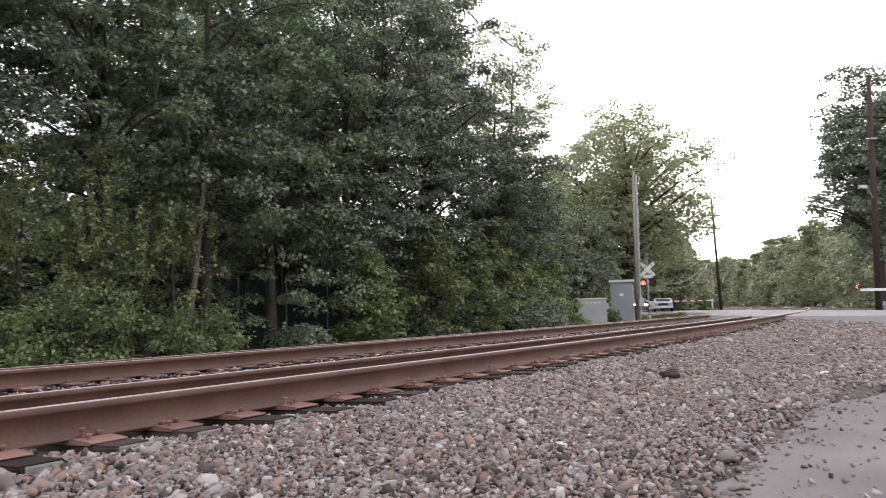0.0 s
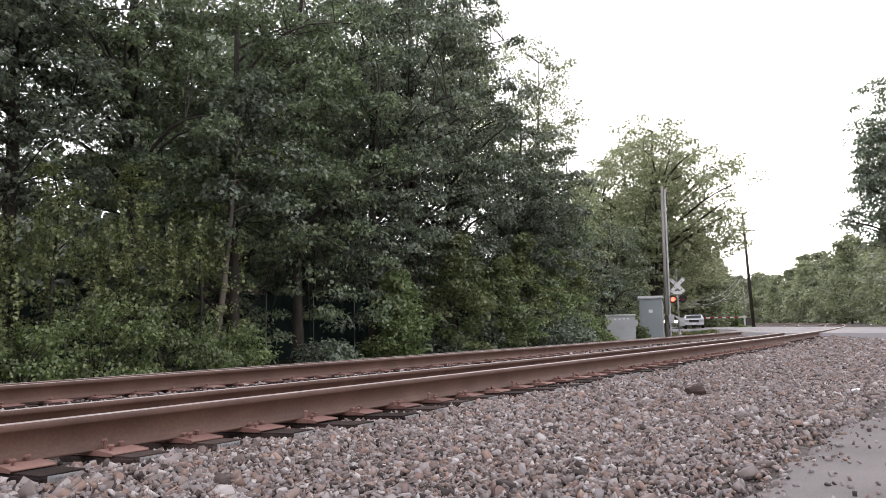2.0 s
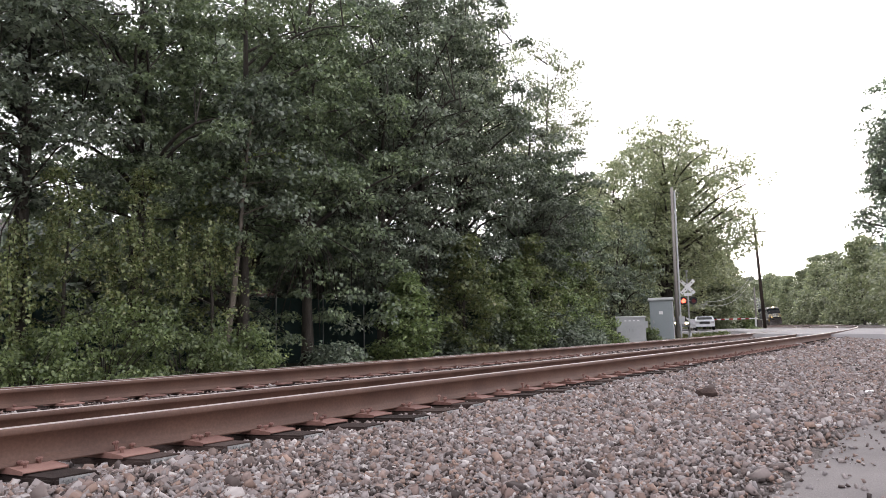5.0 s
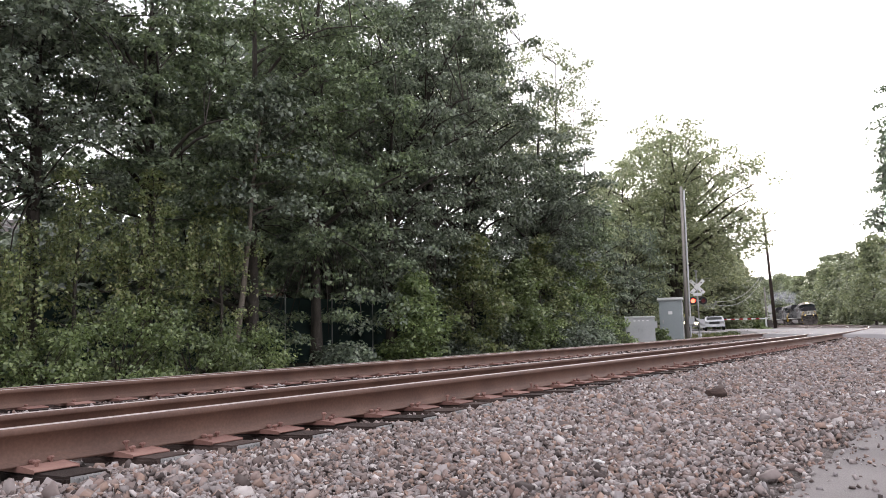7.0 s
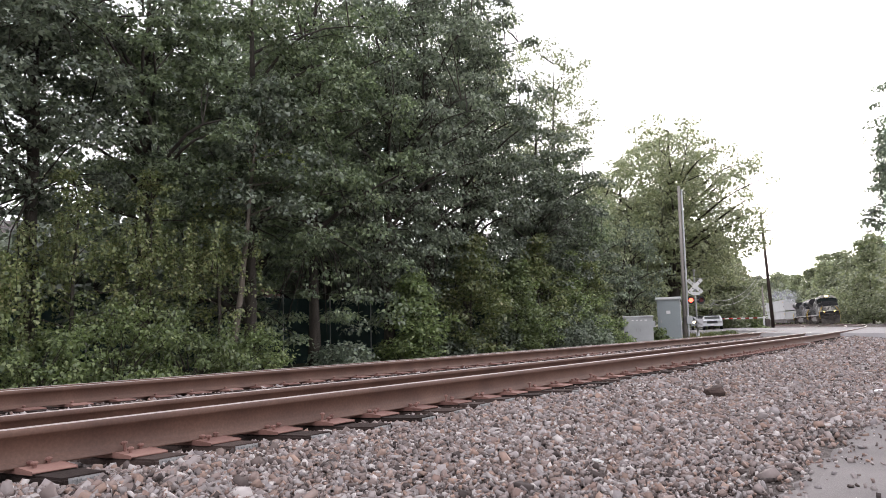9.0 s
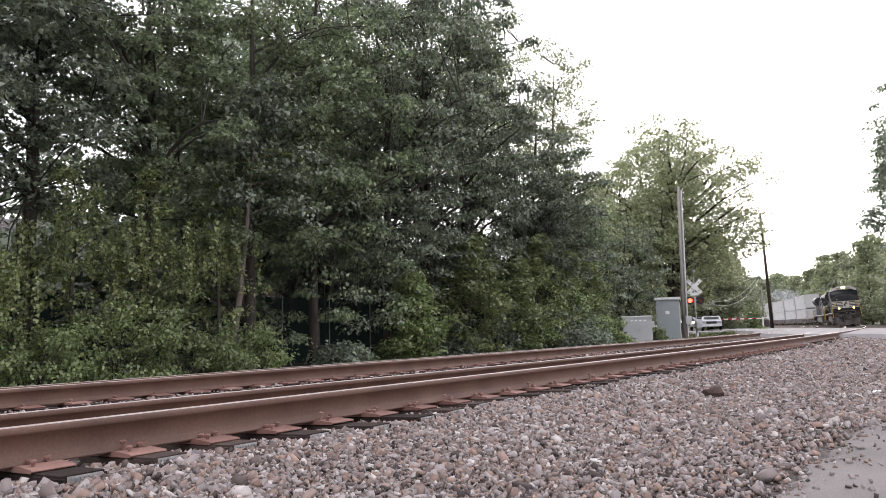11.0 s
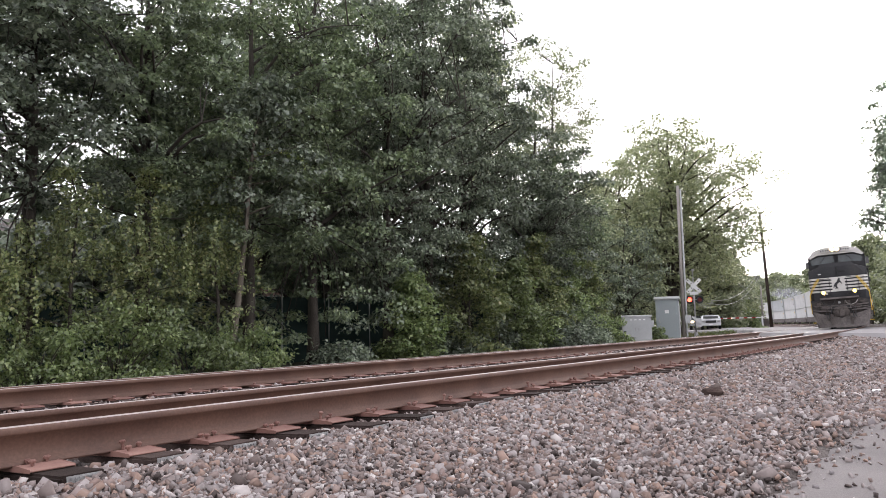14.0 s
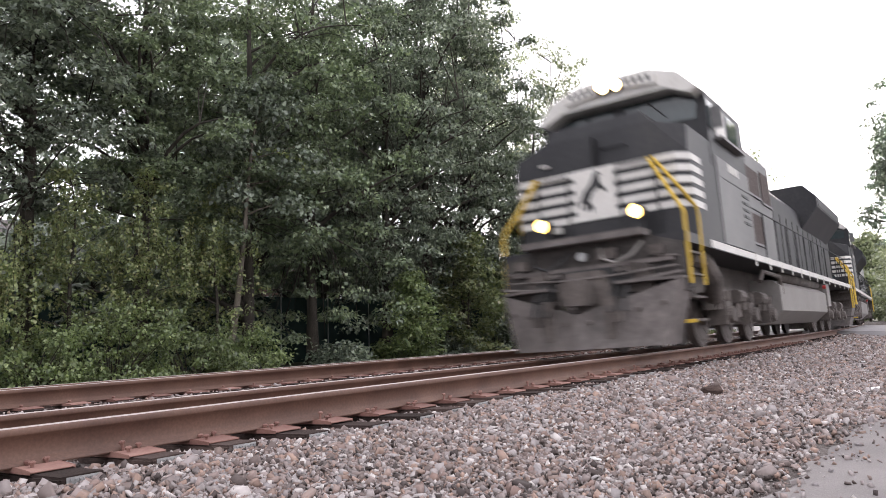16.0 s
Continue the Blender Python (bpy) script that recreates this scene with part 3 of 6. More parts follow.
def leaves(centres, spread, per, size, rng, axis=None, shape=LEAF, flat=0.55, droop=0.45):
    """Loose leaves in clumps: each clump a flattened spray round its centre."""
    n = len(centres) * per
    C = np.repeat(centres, per, 0)
    sp = np.repeat(spread, per)
    d = rng.normal(size=(n, 3))
    d /= np.linalg.norm(d, axis=1)[:, None]
    d *= (rng.random(n) ** 0.45)[:, None]
    d[:, 2] *= flat
    pos = C + d * sp[:, None]
    pos[:, 2] -= sp * 0.28 * (d[:, 0] ** 2 + d[:, 1] ** 2)
    out = d.copy()
    out[:, 2] = 0
    out += rng.normal(0, 0.45, (n, 3))
    out[:, 2] -= droop + rng.normal(0, 0.25, n)
    out /= np.linalg.norm(out, axis=1)[:, None]
    nrm = rng.normal(0, 0.42, (n, 3)) + np.array([0, 0, 1.0]) + 0.35 * d
    nrm -= (nrm * out).sum(1)[:, None] * out
    nrm /= np.linalg.norm(nrm, axis=1)[:, None]
    side = np.cross(out, nrm)
    s = (size * rng.uniform(0.6, 1.25, n))[:, None, None]
    k = len(shape)
    P = pos[:, None, :] + s * (shape[None, :, 0:1] * side[:, None, :] + shape[None, :, 1:2] * out[:, None, :] + shape[None, :, 2:3] * nrm[:, None, :])
    F = (np.arange(n)[:, None, None] * k + (LEAF_F if k == 6 else np.array([(0, 1, 2, 3)]))[None]).reshape(-1, 4)
    return P.reshape(-1, 3), F


def branch_mesh(paths, n=5):
    """Tapered limbs: lists of (point, radius)."""
    V, F = [], []
    for path in paths:
        base = len(V)
        for i, (p, r) in enumerate(path):
            d = (path[min(i + 1, len(path) - 1)][0] - path[max(i - 1, 0)][0]).normalized()
            s = d.orthogonal().normalized()
            t = d.cross(s)
            for k in range(n):
                a = 2 * math.pi * k / n
                V.append(p + (s * math.cos(a) + t * math.sin(a)) * r)
            if i:
                b = base + (i - 1) * n
                for k in range(n):
                    F.append((b + k, b + (k + 1) % n, b + n + (k + 1) % n, b + n + k))
    return V, F


def tree(x, y, height, radius, clear, leafm, label, seed, limbs=26, clumps=7, per=45, size=0.16, spread=0.62, trunk_r=0.16, lean=(0, 0), barkm=None,
         z=-0.36, shape=LEAF, top=1.0, bare=0.35, fork=1, name="tree", wide_top=False):
    rng = np.random.default_rng(seed)
    r_ = random.Random(seed)
    t = thing(name, label, "tree", pose(x, y, z))
    paths, cent, spr = [], [], []
    stems = []
    for s in range(fork):
        ang = 2 * math.pi * (s / fork + r_.random() * 0.3)
        pts = []
        for i in range(9):
            f = i / 8
            off = (0.20 * radius * f ** 1.3) if fork > 1 else 0
            pts.append((Vector((lean[0] * f * height + math.cos(ang) * off * 2.2 + 0.35 * f * noise.noise(Vector((seed, f * 2.2, s))),
                                lean[1] * f * height + math.sin(ang) * off * 2.2 + 0.35 * f * noise.noise(Vector((seed + 9, f * 2.2, s))), f * height * 0.96)),
                        trunk_r * (1 - 0.86 * f) * (1.25 if i == 0 else 1.0)))
        paths.append(pts)
        stems.append(pts)
    for k in range(limbs):
        f = clear + (0.97 - clear) * ((k + r_.random()) / limbs)
        stem = stems[k % fork]
        i = min(7, int(f * 8))
        base = stem[i][0].lerp(stem[i + 1][0], f * 8 - i)
        g = (f - clear) / (1 - clear)
        prof = (0.55 + 0.45 * math.sin(math.pi * min(1, g * 1.15 + 0.15))) * (1 - 0.55 * g ** 3 * top)
        if wide_top:
            prof = 0.42 + 0.58 * math.sin(math.pi * min(1.0, g * 0.78 + 0.08))
        length = radius * prof * r_.uniform(0.80, 1.06)
        az = k * 2.399 + r_.uniform(-0.4, 0.4)
        rise = 0.25 + 0.6 * g + r_.uniform(-0.15, 0.2)
        d = Vector((math.cos(az), math.sin(az), rise)).normalized()
        limb = []
        wob = Vector((r_.uniform(-1, 1), r_.uniform(-1, 1), r_.uniform(-0.5, 0.5))) * 0.16 * length
        for j in range(6):
            q = j / 5
            p = base + d * length * q + Vector((0, 0, -0.20 * length * q * q)) + wob * math.sin(q * 3.1)
            limb.append((p, max(0.008, trunk_r * 0.36 * (1 - f * 0.6) * (1 - 0.85 * q))))
        paths.append(limb)
        for c in range(clumps):
            q = bare + (1.04 - bare) * (c + r_.random()) / clumps
            j = min(4, int(q * 5))
            p = limb[j][0].lerp(limb[j + 1][0], min(1.1, q * 5 - j))
            o = Vector((r_.gauss(0, 1), r_.gauss(0, 1), r_.gauss(0, 0.55))) * (0.20 * length * (0.4 + q * 0.7))
            e = p + o
            if r_.random() < 0.22:
                paths.append([(p, 0.014), (p.lerp(e, 0.5) + Vector((0, 0, 0.06)), 0.009), (e, 0.004)])
            cent.append(e)
            spr.append(spread * r_.uniform(0.6, 1.3))
    V, F = branch_mesh(paths)
    obj("trunk", V, F, barkm or M_BARK, t, smooth=True)
    P, F = leaves(np.array(cent), np.array(spr), per, size, rng, shape=shape)
    obj("crown", P, F, leafm, t)
    return t


def crown_tree(x, y, height, radius, base, leafm, label, seed, clumps=180, limbs=14, per=90, size=0.13, spread=0.55, flat=0.30, trunk_r=0.17, fork=1, gap=0.0, shape=None,
               lean=(0, 0), barkm=None, z=-0.36, name="tree", crest=0.0, limb_r=0.42):
    """A broad-leaved tree: limbs reach for layered sprays of leaves that fill a lumpy crown; gap opens holes in it."""
    rng = np.random.default_rng(seed)
    r_ = random.Random(seed)
    t = thing(name, label, "tree", pose(x, y, z))
    z0 = base * height
    half = (height - z0) / 2
    cent = []
    while len(cent) < clumps:
        d = Vector((r_.gauss(0, 1), r_.gauss(0, 1), r_.gauss(0, 1))).normalized()
        q = r_.random() ** 0.42 * (1.0 + 0.45 * noise.noise(d * 1.9 + Vector((seed * 1.7, 0, 0))))
        p = Vector((d.x * radius * q, d.y * radius * q, z0 + half + d.z * half * q))
        g = (p.z - z0) / (2 * half)
        p.x *= 1 - crest * (g - 0.35)
        p.y *= 1 - crest * (g - 0.35)
        p += Vector((lean[0] * p.z, lean[1] * p.z, 0))
        if gap and noise.noise(p * (1.5 / spread ** 0.5) * 0.42 + Vector((seed, 3.3, 0))) > 0.42 - gap:
            continue
        cent.append(p)
    stems, paths = [], []
    for k in range(fork):
        a = 2 * math.pi * k / fork + r_.uniform(0, 0.8)
        out = radius * 0.42 if fork > 1 else 0.0
        pts = []
        for i in range(10):
            f = i / 9
            g = max(0.0, f - 0.16) / 0.84
            pts.append((Vector((lean[0] * f * height + math.cos(a) * out * g ** 0.9 + 0.45 * f * noise.noise(Vector((seed, f * 2.6, k))),
                                lean[1] * f * height + math.sin(a) * out * g ** 0.9 + 0.45 * f * noise.noise(Vector((seed + 9, f * 2.6, k))), f * height * 0.93)),
                        trunk_r * (1 - 0.87 * f) * (1.3 if i == 0 else 1.0) * (1.0 if fork == 1 or f < 0.2 else 0.75)))
        stems.append(pts)
        paths.append(pts)
    joints = [p for pts in stems for p, r in pts[3:]]
    far = sorted(cent, key=lambda c: -((c.x / radius) ** 2 + (c.y / radius) ** 2) + r_.random() * 0.7)[:limbs]
    for c in far:
        stem = min(stems, key=lambda pts: (pts[6][0] - c).length)
        away = math.hypot(c.x - stem[5][0].x, c.y - stem[5][0].y)
        f = min(0.86, max(min(base, 0.5) * 0.75 + 0.04, (c.z - 0.55 * away) / (height * 0.93)))
        i = min(8, int(f * 9))
        b = stem[i][0].lerp(stem[i + 1][0], f * 9 - i)
        wob = Vector((r_.uniform(-1, 1), r_.uniform(-1, 1), r_.uniform(-0.4, 0.9))) * 0.10 * (c - b).length
        limb = [(b.lerp(c, j / 6) + wob * math.sin(3.1 * j / 6) + Vector((0, 0, 0.10 * (c - b).length * math.sin(3.1 * j / 6))),
                 max(0.009, stem[i][1] * limb_r * 1.3 * (1 - 0.88 * j / 6))) for j in range(7)]
        paths.append(limb)
        joints += [p for p, r in limb[2:]]
    J = np.array(joints)
    for c in cent:
        n = joints[int(np.argmin(((J - np.array(c) - np.array((0, 0, -0.3))) ** 2).sum(1)))]
        reach = (c - n).length
        if reach > 0.15:
            paths.append([(n, 0.008 + 0.007 * reach), (n.lerp(c, 0.5) + Vector((r_.uniform(-0.1, 0.1), r_.uniform(-0.1, 0.1), 0.12)) * reach, 0.006 + 0.004 * reach), (c, 0.004)])
    V, F = branch_mesh(paths)
    obj("trunk", V, F, barkm or M_BARK, t, smooth=True)
    P, F = leaves(np.array(cent), spread * rng.uniform(0.6, 1.35, len(cent)), per, size, rng, shape=MAPLE if shape is None else shape, flat=flat)
    obj("crown", P, F, leafm, t)
    return t


def hanging_vines(parent, at, count, width, drop, seed):
    """Strands of small vine leaves that hang down over the twigs."""
    rng = np.random.default_rng(seed)
    V, F = [], []
    C = []
    for k in range(count):
        a = np.array(at) + np.array([rng.normal(0, width), rng.normal(0, width * 0.5), rng.normal(0, 0.3)])
        n = int(rng.uniform(0.4, 1.0) * drop / 0.055)
        sway = rng.normal(0, 0.12, 2)
        pts = [(Vector((a[0] + sway[0] * q * q, a[1] + sway[1] * q * q, a[2] - drop * q * n * 0.055 / drop)), 0.004) for q in np.linspace(0, 1, 5)]
        v, f = branch_mesh([pts], 3)
        F += [[i + len(V) for i in g] for g in f]
        V += v
        for q in np.linspace(0, 1, n):
            C.append((a[0] + sway[0] * q * q, a[1] + sway[1] * q * q, a[2] - n * 0.055 * q))
    obj("vine_stem", V, F, M_BARK, parent)
    P, F = leaves(np.array(C), np.full(len(C), 0.07), 4, 0.075, rng, shape=LEAF, flat=1.0, droop=0.9)
    obj("hanging_vine", P, F, M_LEAFV, parent, "yellow-green hanging vine strands")


def bush(x, y, w, h, leafm, label, seed, n=40, per=50, size=0.09, z=-0.36, spread=0.34, name="bush", shape=LEAF):
    rng = np.random.default_rng(seed)
    t = thing(name, label, "bush", pose(x, y, z))
    d = rng.normal(size=(n, 3))
    d /= np.linalg.norm(d, axis=1)[:, None]
    d[:, 2] = np.abs(d[:, 2])
    c = d * (0.55 + 0.45 * rng.random(n))[:, None] * np.array([w, w * 0.8, h])
    c[:, 2] += 0.05 * h
    paths = [[(Vector((0.1 * q[0], 0.1 * q[1], 0)), 0.016), (Vector(q) * 0.55, 0.010), (Vector(q), 0.004)] for q in c[::2]]
    V, F = branch_mesh(paths, 5)
    obj("stem_work", V, F, M_BARK, t)
    P, F = leaves(c, np.full(n, spread) * rng.uniform(0.7, 1.4, n), per, size, rng, shape=shape, flat=0.7)
    obj("foliage", P, F, leafm, t)
    return t


def build_left_wood():
    dark = "tall maple with dense dark green leaves beside the track"
    rows = (  # u, lat, height, radius, clear, sprays, gap
        (-1.6, 11.2, 12.5, 3.1, 0.10, 260, 0.04), (1.4, 12.2, 13.5, 2.8, 0.20, 185, 0.17), (4.2, 11.8, 13.0, 2.7, 0.24, 150, 0.22), (6.9, 12.2, 13.5, 2.9, 0.16, 230, 0.10), (9.6, 12.2, 12.5, 2.8, 0.18, 185, 0.17),
        (12.4, 11.6, 12.8, 3.1, 0.08, 225, 0.13), (15.4, 12.2, 14.5, 3.2, 0.05, 270, 0.06), (18.4, 11.7, 16.0, 3.2, 0.05, 270, 0.06), (21.2, 12.0, 17.0, 3.2, 0.06, 280, 0.06), (24.0, 12.2, 18.0, 2.9, 0.06, 280, 0.06),
        (30.2, 12.0, 12.0, 3.1, 0.05, 270, 0.07), (33.2, 12.6, 9.8, 2.7, 0.05, 190, 0.14), (36.0, 12.8, 8.4, 2.6, 0.04, 180, 0.14))
    for k, (u, lat, h, r, clear, sprays, hole) in enumerate(rows):
        p = on(u, lat)
        crown_tree(p.x, p.y, h, r, clear, M_LEAFG if k in (4, 5, 6, 11) else M_LEAF, dark, 100 + k, clumps=sprays, limbs=18, per=120 if u < 14 else 100, shape=LOBED if u < 14 else MAPLE, size=0.112 if u < 14 else 0.135 if u < 22 else 0.16, spread=0.50 if u < 14 else 0.60, gap=hole, trunk_r=0.19, flat=0.34)
    # thinner, lighter crowns at the end of the wood
    for k, (u, lat, h, r, clear, sprays) in enumerate(((31.0, 16.0, 18.8, 3.0, 0.34, 230), (39.0, 14.8, 18.4, 3.0, 0.34, 220), (40.5, 13.6, 11.0, 2.6, 0.10, 110), (42.5, 12.0, 7.4, 2.4, 0.05, 110))):
        p = on(u, lat)
        crown_tree(p.x, p.y, h, r, clear, M_LEAFF if k < 3 else M_LEAF, "airy grey-green tree at the end of the wood", 170 + k, clumps=sprays, limbs=16, per=52, size=0.17, spread=0.60, gap=0.14, trunk_r=0.16, flat=0.5)
    back = ((-6, 16.5, 8, 3.2, 0.06), (-1.5, 16.8, 7.0, 3.0, 0.08), (5.0, 16.8, 7.0, 3.0, 0.05), (12, 17.0, 4.6, 3.6, 0.05), (16.5, 16.5, 14, 4.0, 0.0), (21, 17, 16, 4.0, 0.0), (25, 17.5, 15, 3.4, 0.0), (31, 17.5, 7, 3.4, 0.08), (36, 18.5, 5.5, 3.2, 0.08))
    for k, (u, lat, h, r, hole) in enumerate(back):
        p = on(u, lat)
        crown_tree(p.x, p.y, h, r, 0.06, M_LEAF, "tall maple deeper in the dark wood", 140 + k, clumps=150, limbs=14, per=64, size=0.25, spread=0.85, gap=hole, trunk_r=0.2, shape=KITE)
    for k, (u, lat, h, r) in enumerate(((-4, 21, 3.8, 3.4), (3.5, 22, 4.0, 3.6), (10, 22, 4.2, 3.8), (15, 23, 9, 4.2), (20, 23, 16, 4.6), (26, 23, 12, 4.4), (32, 23, 7, 4.0), (38, 23, 5.5, 3.8))):
        p = on(u, lat)
        crown_tree(p.x, p.y, h, r, 0.04, M_LEAF, "tall maple deep inside the dark wood", 180 + k, clumps=150, limbs=12, per=44, size=0.42, spread=1.1, trunk_r=0.2, shape=KITE)
    q = on(11.0, 10.7)
    tree(q.x, q.y, 8.0, 1.7, 0.5, M_LEAF, "slender leaning tree with a pale bare trunk", 190, limbs=20, clumps=5, per=60, size=0.13, spread=0.42, trunk_r=0.10, lean=(0.10, 0.04), barkm=M_BARKP, shape=MAPLE)
    v = thing("arching_vine", "yellow-green vine shoot arching out of the maples", "vine", pose(-4.32, 18.2, 5.0))
    line = [Vector((0.62 * math.cos(a) + (0.12 if a < 0.6 else 0), 0.1 * math.sin(a * 2), 0.42 * math.sin(a) if a > 0 else 0.5 * a)) for a in np.linspace(-0.9, 3.0, 26)]
    V, F = branch_mesh([[(p, 0.009) for p in line]], 5)
    obj("vine_stem", V, F, M_BARK, v)
    P, F = leaves(np.array(line), np.full(len(line), 0.09), 9, 0.10, np.random.default_rng(5), shape=LEAF, flat=0.8, droop=0.8)
    obj("vine_foliage", P, F, M_LEAFN, v)
    # vines and lighter growth at the wood's edge
    for k, (u, lat, w, h) in enumerate(((4.3, 10.2, 1.6, 1.9), (6.0, 9.9, 1.5, 1.7), (7.7, 10.1, 1.7, 2.0), (9.3, 9.8, 1.6, 1.5), (2.6, 10.3, 1.7, 2.2), (0.8, 10.4, 1.8, 2.4), (11.2, 10.3, 1.2, 1.1))):
        p = on(u, lat)
        bush(p.x, p.y, w, h, M_LEAFB, "leafy bright green bush at the edge of the wood", 200 + k, n=62, per=72, size=0.085, spread=0.25, shape=MAPLE)
    for k, (u, lat, h, r) in enumerate(((7.2, 10.9, 4.8, 1.3), (8.9, 10.8, 5.0, 1.1), (10.8, 10.9, 5.2, 1.1), (5.2, 10.9, 3.8, 1.2))):
        p = on(u, lat)
        t = tree(p.x, p.y, h, r, 0.08, M_LEAFV, "young tree hung with yellowing green vines", 220 + k, limbs=24, clumps=4, per=36, size=0.085, spread=0.28, trunk_r=0.06, name="vine_covered_tree", shape=MAPLE)
        hanging_vines(t, (0, 0, h * 0.68), 24, r * 0.60, 1.7, 900 + k)
    for k, (u, lat, h, r, m) in enumerate(((21.6, 10.5, 4.6, 1.5, M_LEAFV), (24.6, 10.3, 3.8, 1.4, M_LEAFB), (27.6, 10.8, 5.2, 1.6, M_LEAFV), (30.4, 10.6, 4.6, 1.5, M_LEAFB), (33.0, 10.8, 5.0, 1.5, M_LEAFV), (18.6, 10.9, 3.0, 1.1, M_LEAFB))):
        p = on(u, lat)
        tree(p.x, p.y, h, r, 0.06, m, "young yellow-green tree at the wood's edge", 260 + k, limbs=30, clumps=6, per=40, size=0.125, spread=0.38, trunk_r=0.05, shape=KITE, name="young_tree")
    for k, (u, lat, w, h) in enumerate(((15.5, 11.2, 0.9, 0.7), (18.6, 11.4, 1.0, 0.8), (21.4, 11.0, 1.0, 1.0), (23.8, 10.6, 1.3, 1.5), (26.0, 10.4, 1.5, 1.9), (28.4, 10.3, 1.6, 2.0), (30.6, 10.0, 1.5, 1.9), (32.6, 9.9, 1.4, 1.7), (29.6, 9.2, 0.9, 1.0), (27.2, 9.2, 1.0, 1.0))):
        p = on(u, lat)
        bush(p.x, p.y, w, h, M_LEAF if k % 3 != 1 else M_LEAFB, "low green undergrowth below the trees", 240 + k, n=48, per=50, size=0.11, spread=0.32)


def build_far_trees():
    crown_tree(16.6, 52, 15.7, 6.7, 0.20, M_LEAFL, "spreading light green tree with a forked trunk", 300, clumps=900, limbs=38, per=64, size=0.20, spread=0.80, trunk_r=0.42, fork=3, gap=0.07, shape=KITE, flat=0.5, limb_r=0.5, barkm=M_BARK)
    crown_tree(12.8, 49, 10.8, 3.8, 0.06, M_LEAFF, "dense grey-green tree behind the cabinets", 301, clumps=260, limbs=18, per=56, size=0.20, spread=0.75, trunk_r=0.2, shape=KITE)
    crown_tree(8.6, 45, 8.6, 2.9, 0.05, M_LEAFL, "mid green tree at the end of the wood", 302, clumps=200, limbs=16, per=52, size=0.19, spread=0.7, gap=0.06, trunk_r=0.18, shape=KITE)
    k = 0
    for x, y, h, r in ((29.5, 80, 10, 4.5), (32.2, 84, 12.2, 3.2), (33, 92, 13, 5), (25, 90, 12, 5), (20, 84, 11, 5), (38.5, 100, 12, 4.5), (43.6, 108, 12, 3.6), (47.5, 119, 11, 3.6), (42.0, 101, 7, 2.4), (30, 108, 13, 5), (41, 118, 11, 5), (53, 140, 11, 4.5), (36, 126, 14, 6), (15, 74, 11, 5), (10, 66, 11, 5)):
        tree(x, y, h, r, 0.10, M_LEAFF, "green tree beyond the crossing", 320 + k, limbs=34, clumps=6, per=40, size=0.36, spread=1.05, trunk_r=0.2, shape=KITE)
        k += 1
    bush(36.6, 92, 2.8, 4.8, M_LEAFB, "bright yellow-green bush behind the gate", 350, n=70, per=40, size=0.24, spread=0.7)
    bush(34.0, 88, 2.0, 2.6, M_LEAFB, "bright yellow-green bush behind the gate", 351, n=60, per=40, size=0.24, spread=0.6)
    bush(39.8, 94, 2.0, 3.2, M_LEAFB, "bright yellow-green bush behind the gate", 352, n=60, per=40, size=0.24, spread=0.6)
    bush(41.2, 96, 1.5, 1.6, M_LEAFB, "low green bush near the leaning pole", 353, n=40, per=40, size=0.22, spread=0.5)
    # wall of trees on the outside of the curve
    rng = random.Random(8)
    k = 0
    u = 66.0
    while u < 330:
        lat = -11.5 - rng.uniform(0, 4)
        p = on(u, lat)
        tree(p.x, p.y, 18.0 + rng.uniform(-2, 3), 5.6, 0.03, M_LEAFF, "tree in the long wood along the curve", 400 + k, limbs=32, clumps=6, per=26, size=0.52 + u * 0.0008, spread=1.4, trunk_r=0.25, shape=KITE)
        u += 5.5 + rng.uniform(-0.8, 1.5) + u * 0.008
        k += 1
    for u, lat in ((300, 4), (312, 10), (318, -2), (330, 16), (345, 24), (356, 34), (290, 14), (340, -8)):
        p = on(u, lat)
        tree(p.x, p.y, 18 + rng.uniform(-2, 2), 6.5, 0.03, M_LEAFF, "distant tree at the end of the view", 460 + k, limbs=28, clumps=5, per=30, size=0.75, spread=1.7, trunk_r=0.3, shape=KITE)
        k += 1
    crown_tree(37.2, 53.5, 19.4, 4.3, 0.24, M_LEAF, "tall dark tree beside the crossing road", 480, clumps=700, limbs=26, per=60, size=0.24, spread=0.8, trunk_r=0.3, shape=KITE, flat=0.5)
    tree(45.5, 57, 19.0, 5.0, 0.05, M_LEAFF, "tall dark tree beside the crossing road", 481, limbs=54, clumps=8, per=42, size=0.28, spread=0.9, trunk_r=0.3, top=0.6, shape=KITE)


# ---------------------------------------------------------------- locomotive (local: y forwards, x away from the camera's side, z above the rails)
WHEEL_R = 0.53


def ring_stripe(z0, z1, x_in=None):
    """A band round the front of the nose; x_in leaves the middle free."""
    o = [(-1.542, 10.15), (-1.542, 10.70), (-1.36, 10.912), (1.36, 10.912), (1.542, 10.70), (1.542, 10.15)]
    i = [(1.50, 10.15), (1.50, 10.68), (1.34, 10.87), (-1.34, 10.87), (-1.50, 10.68), (-1.50, 10.15)]
    return prism(o + i, "z", z0, z1)


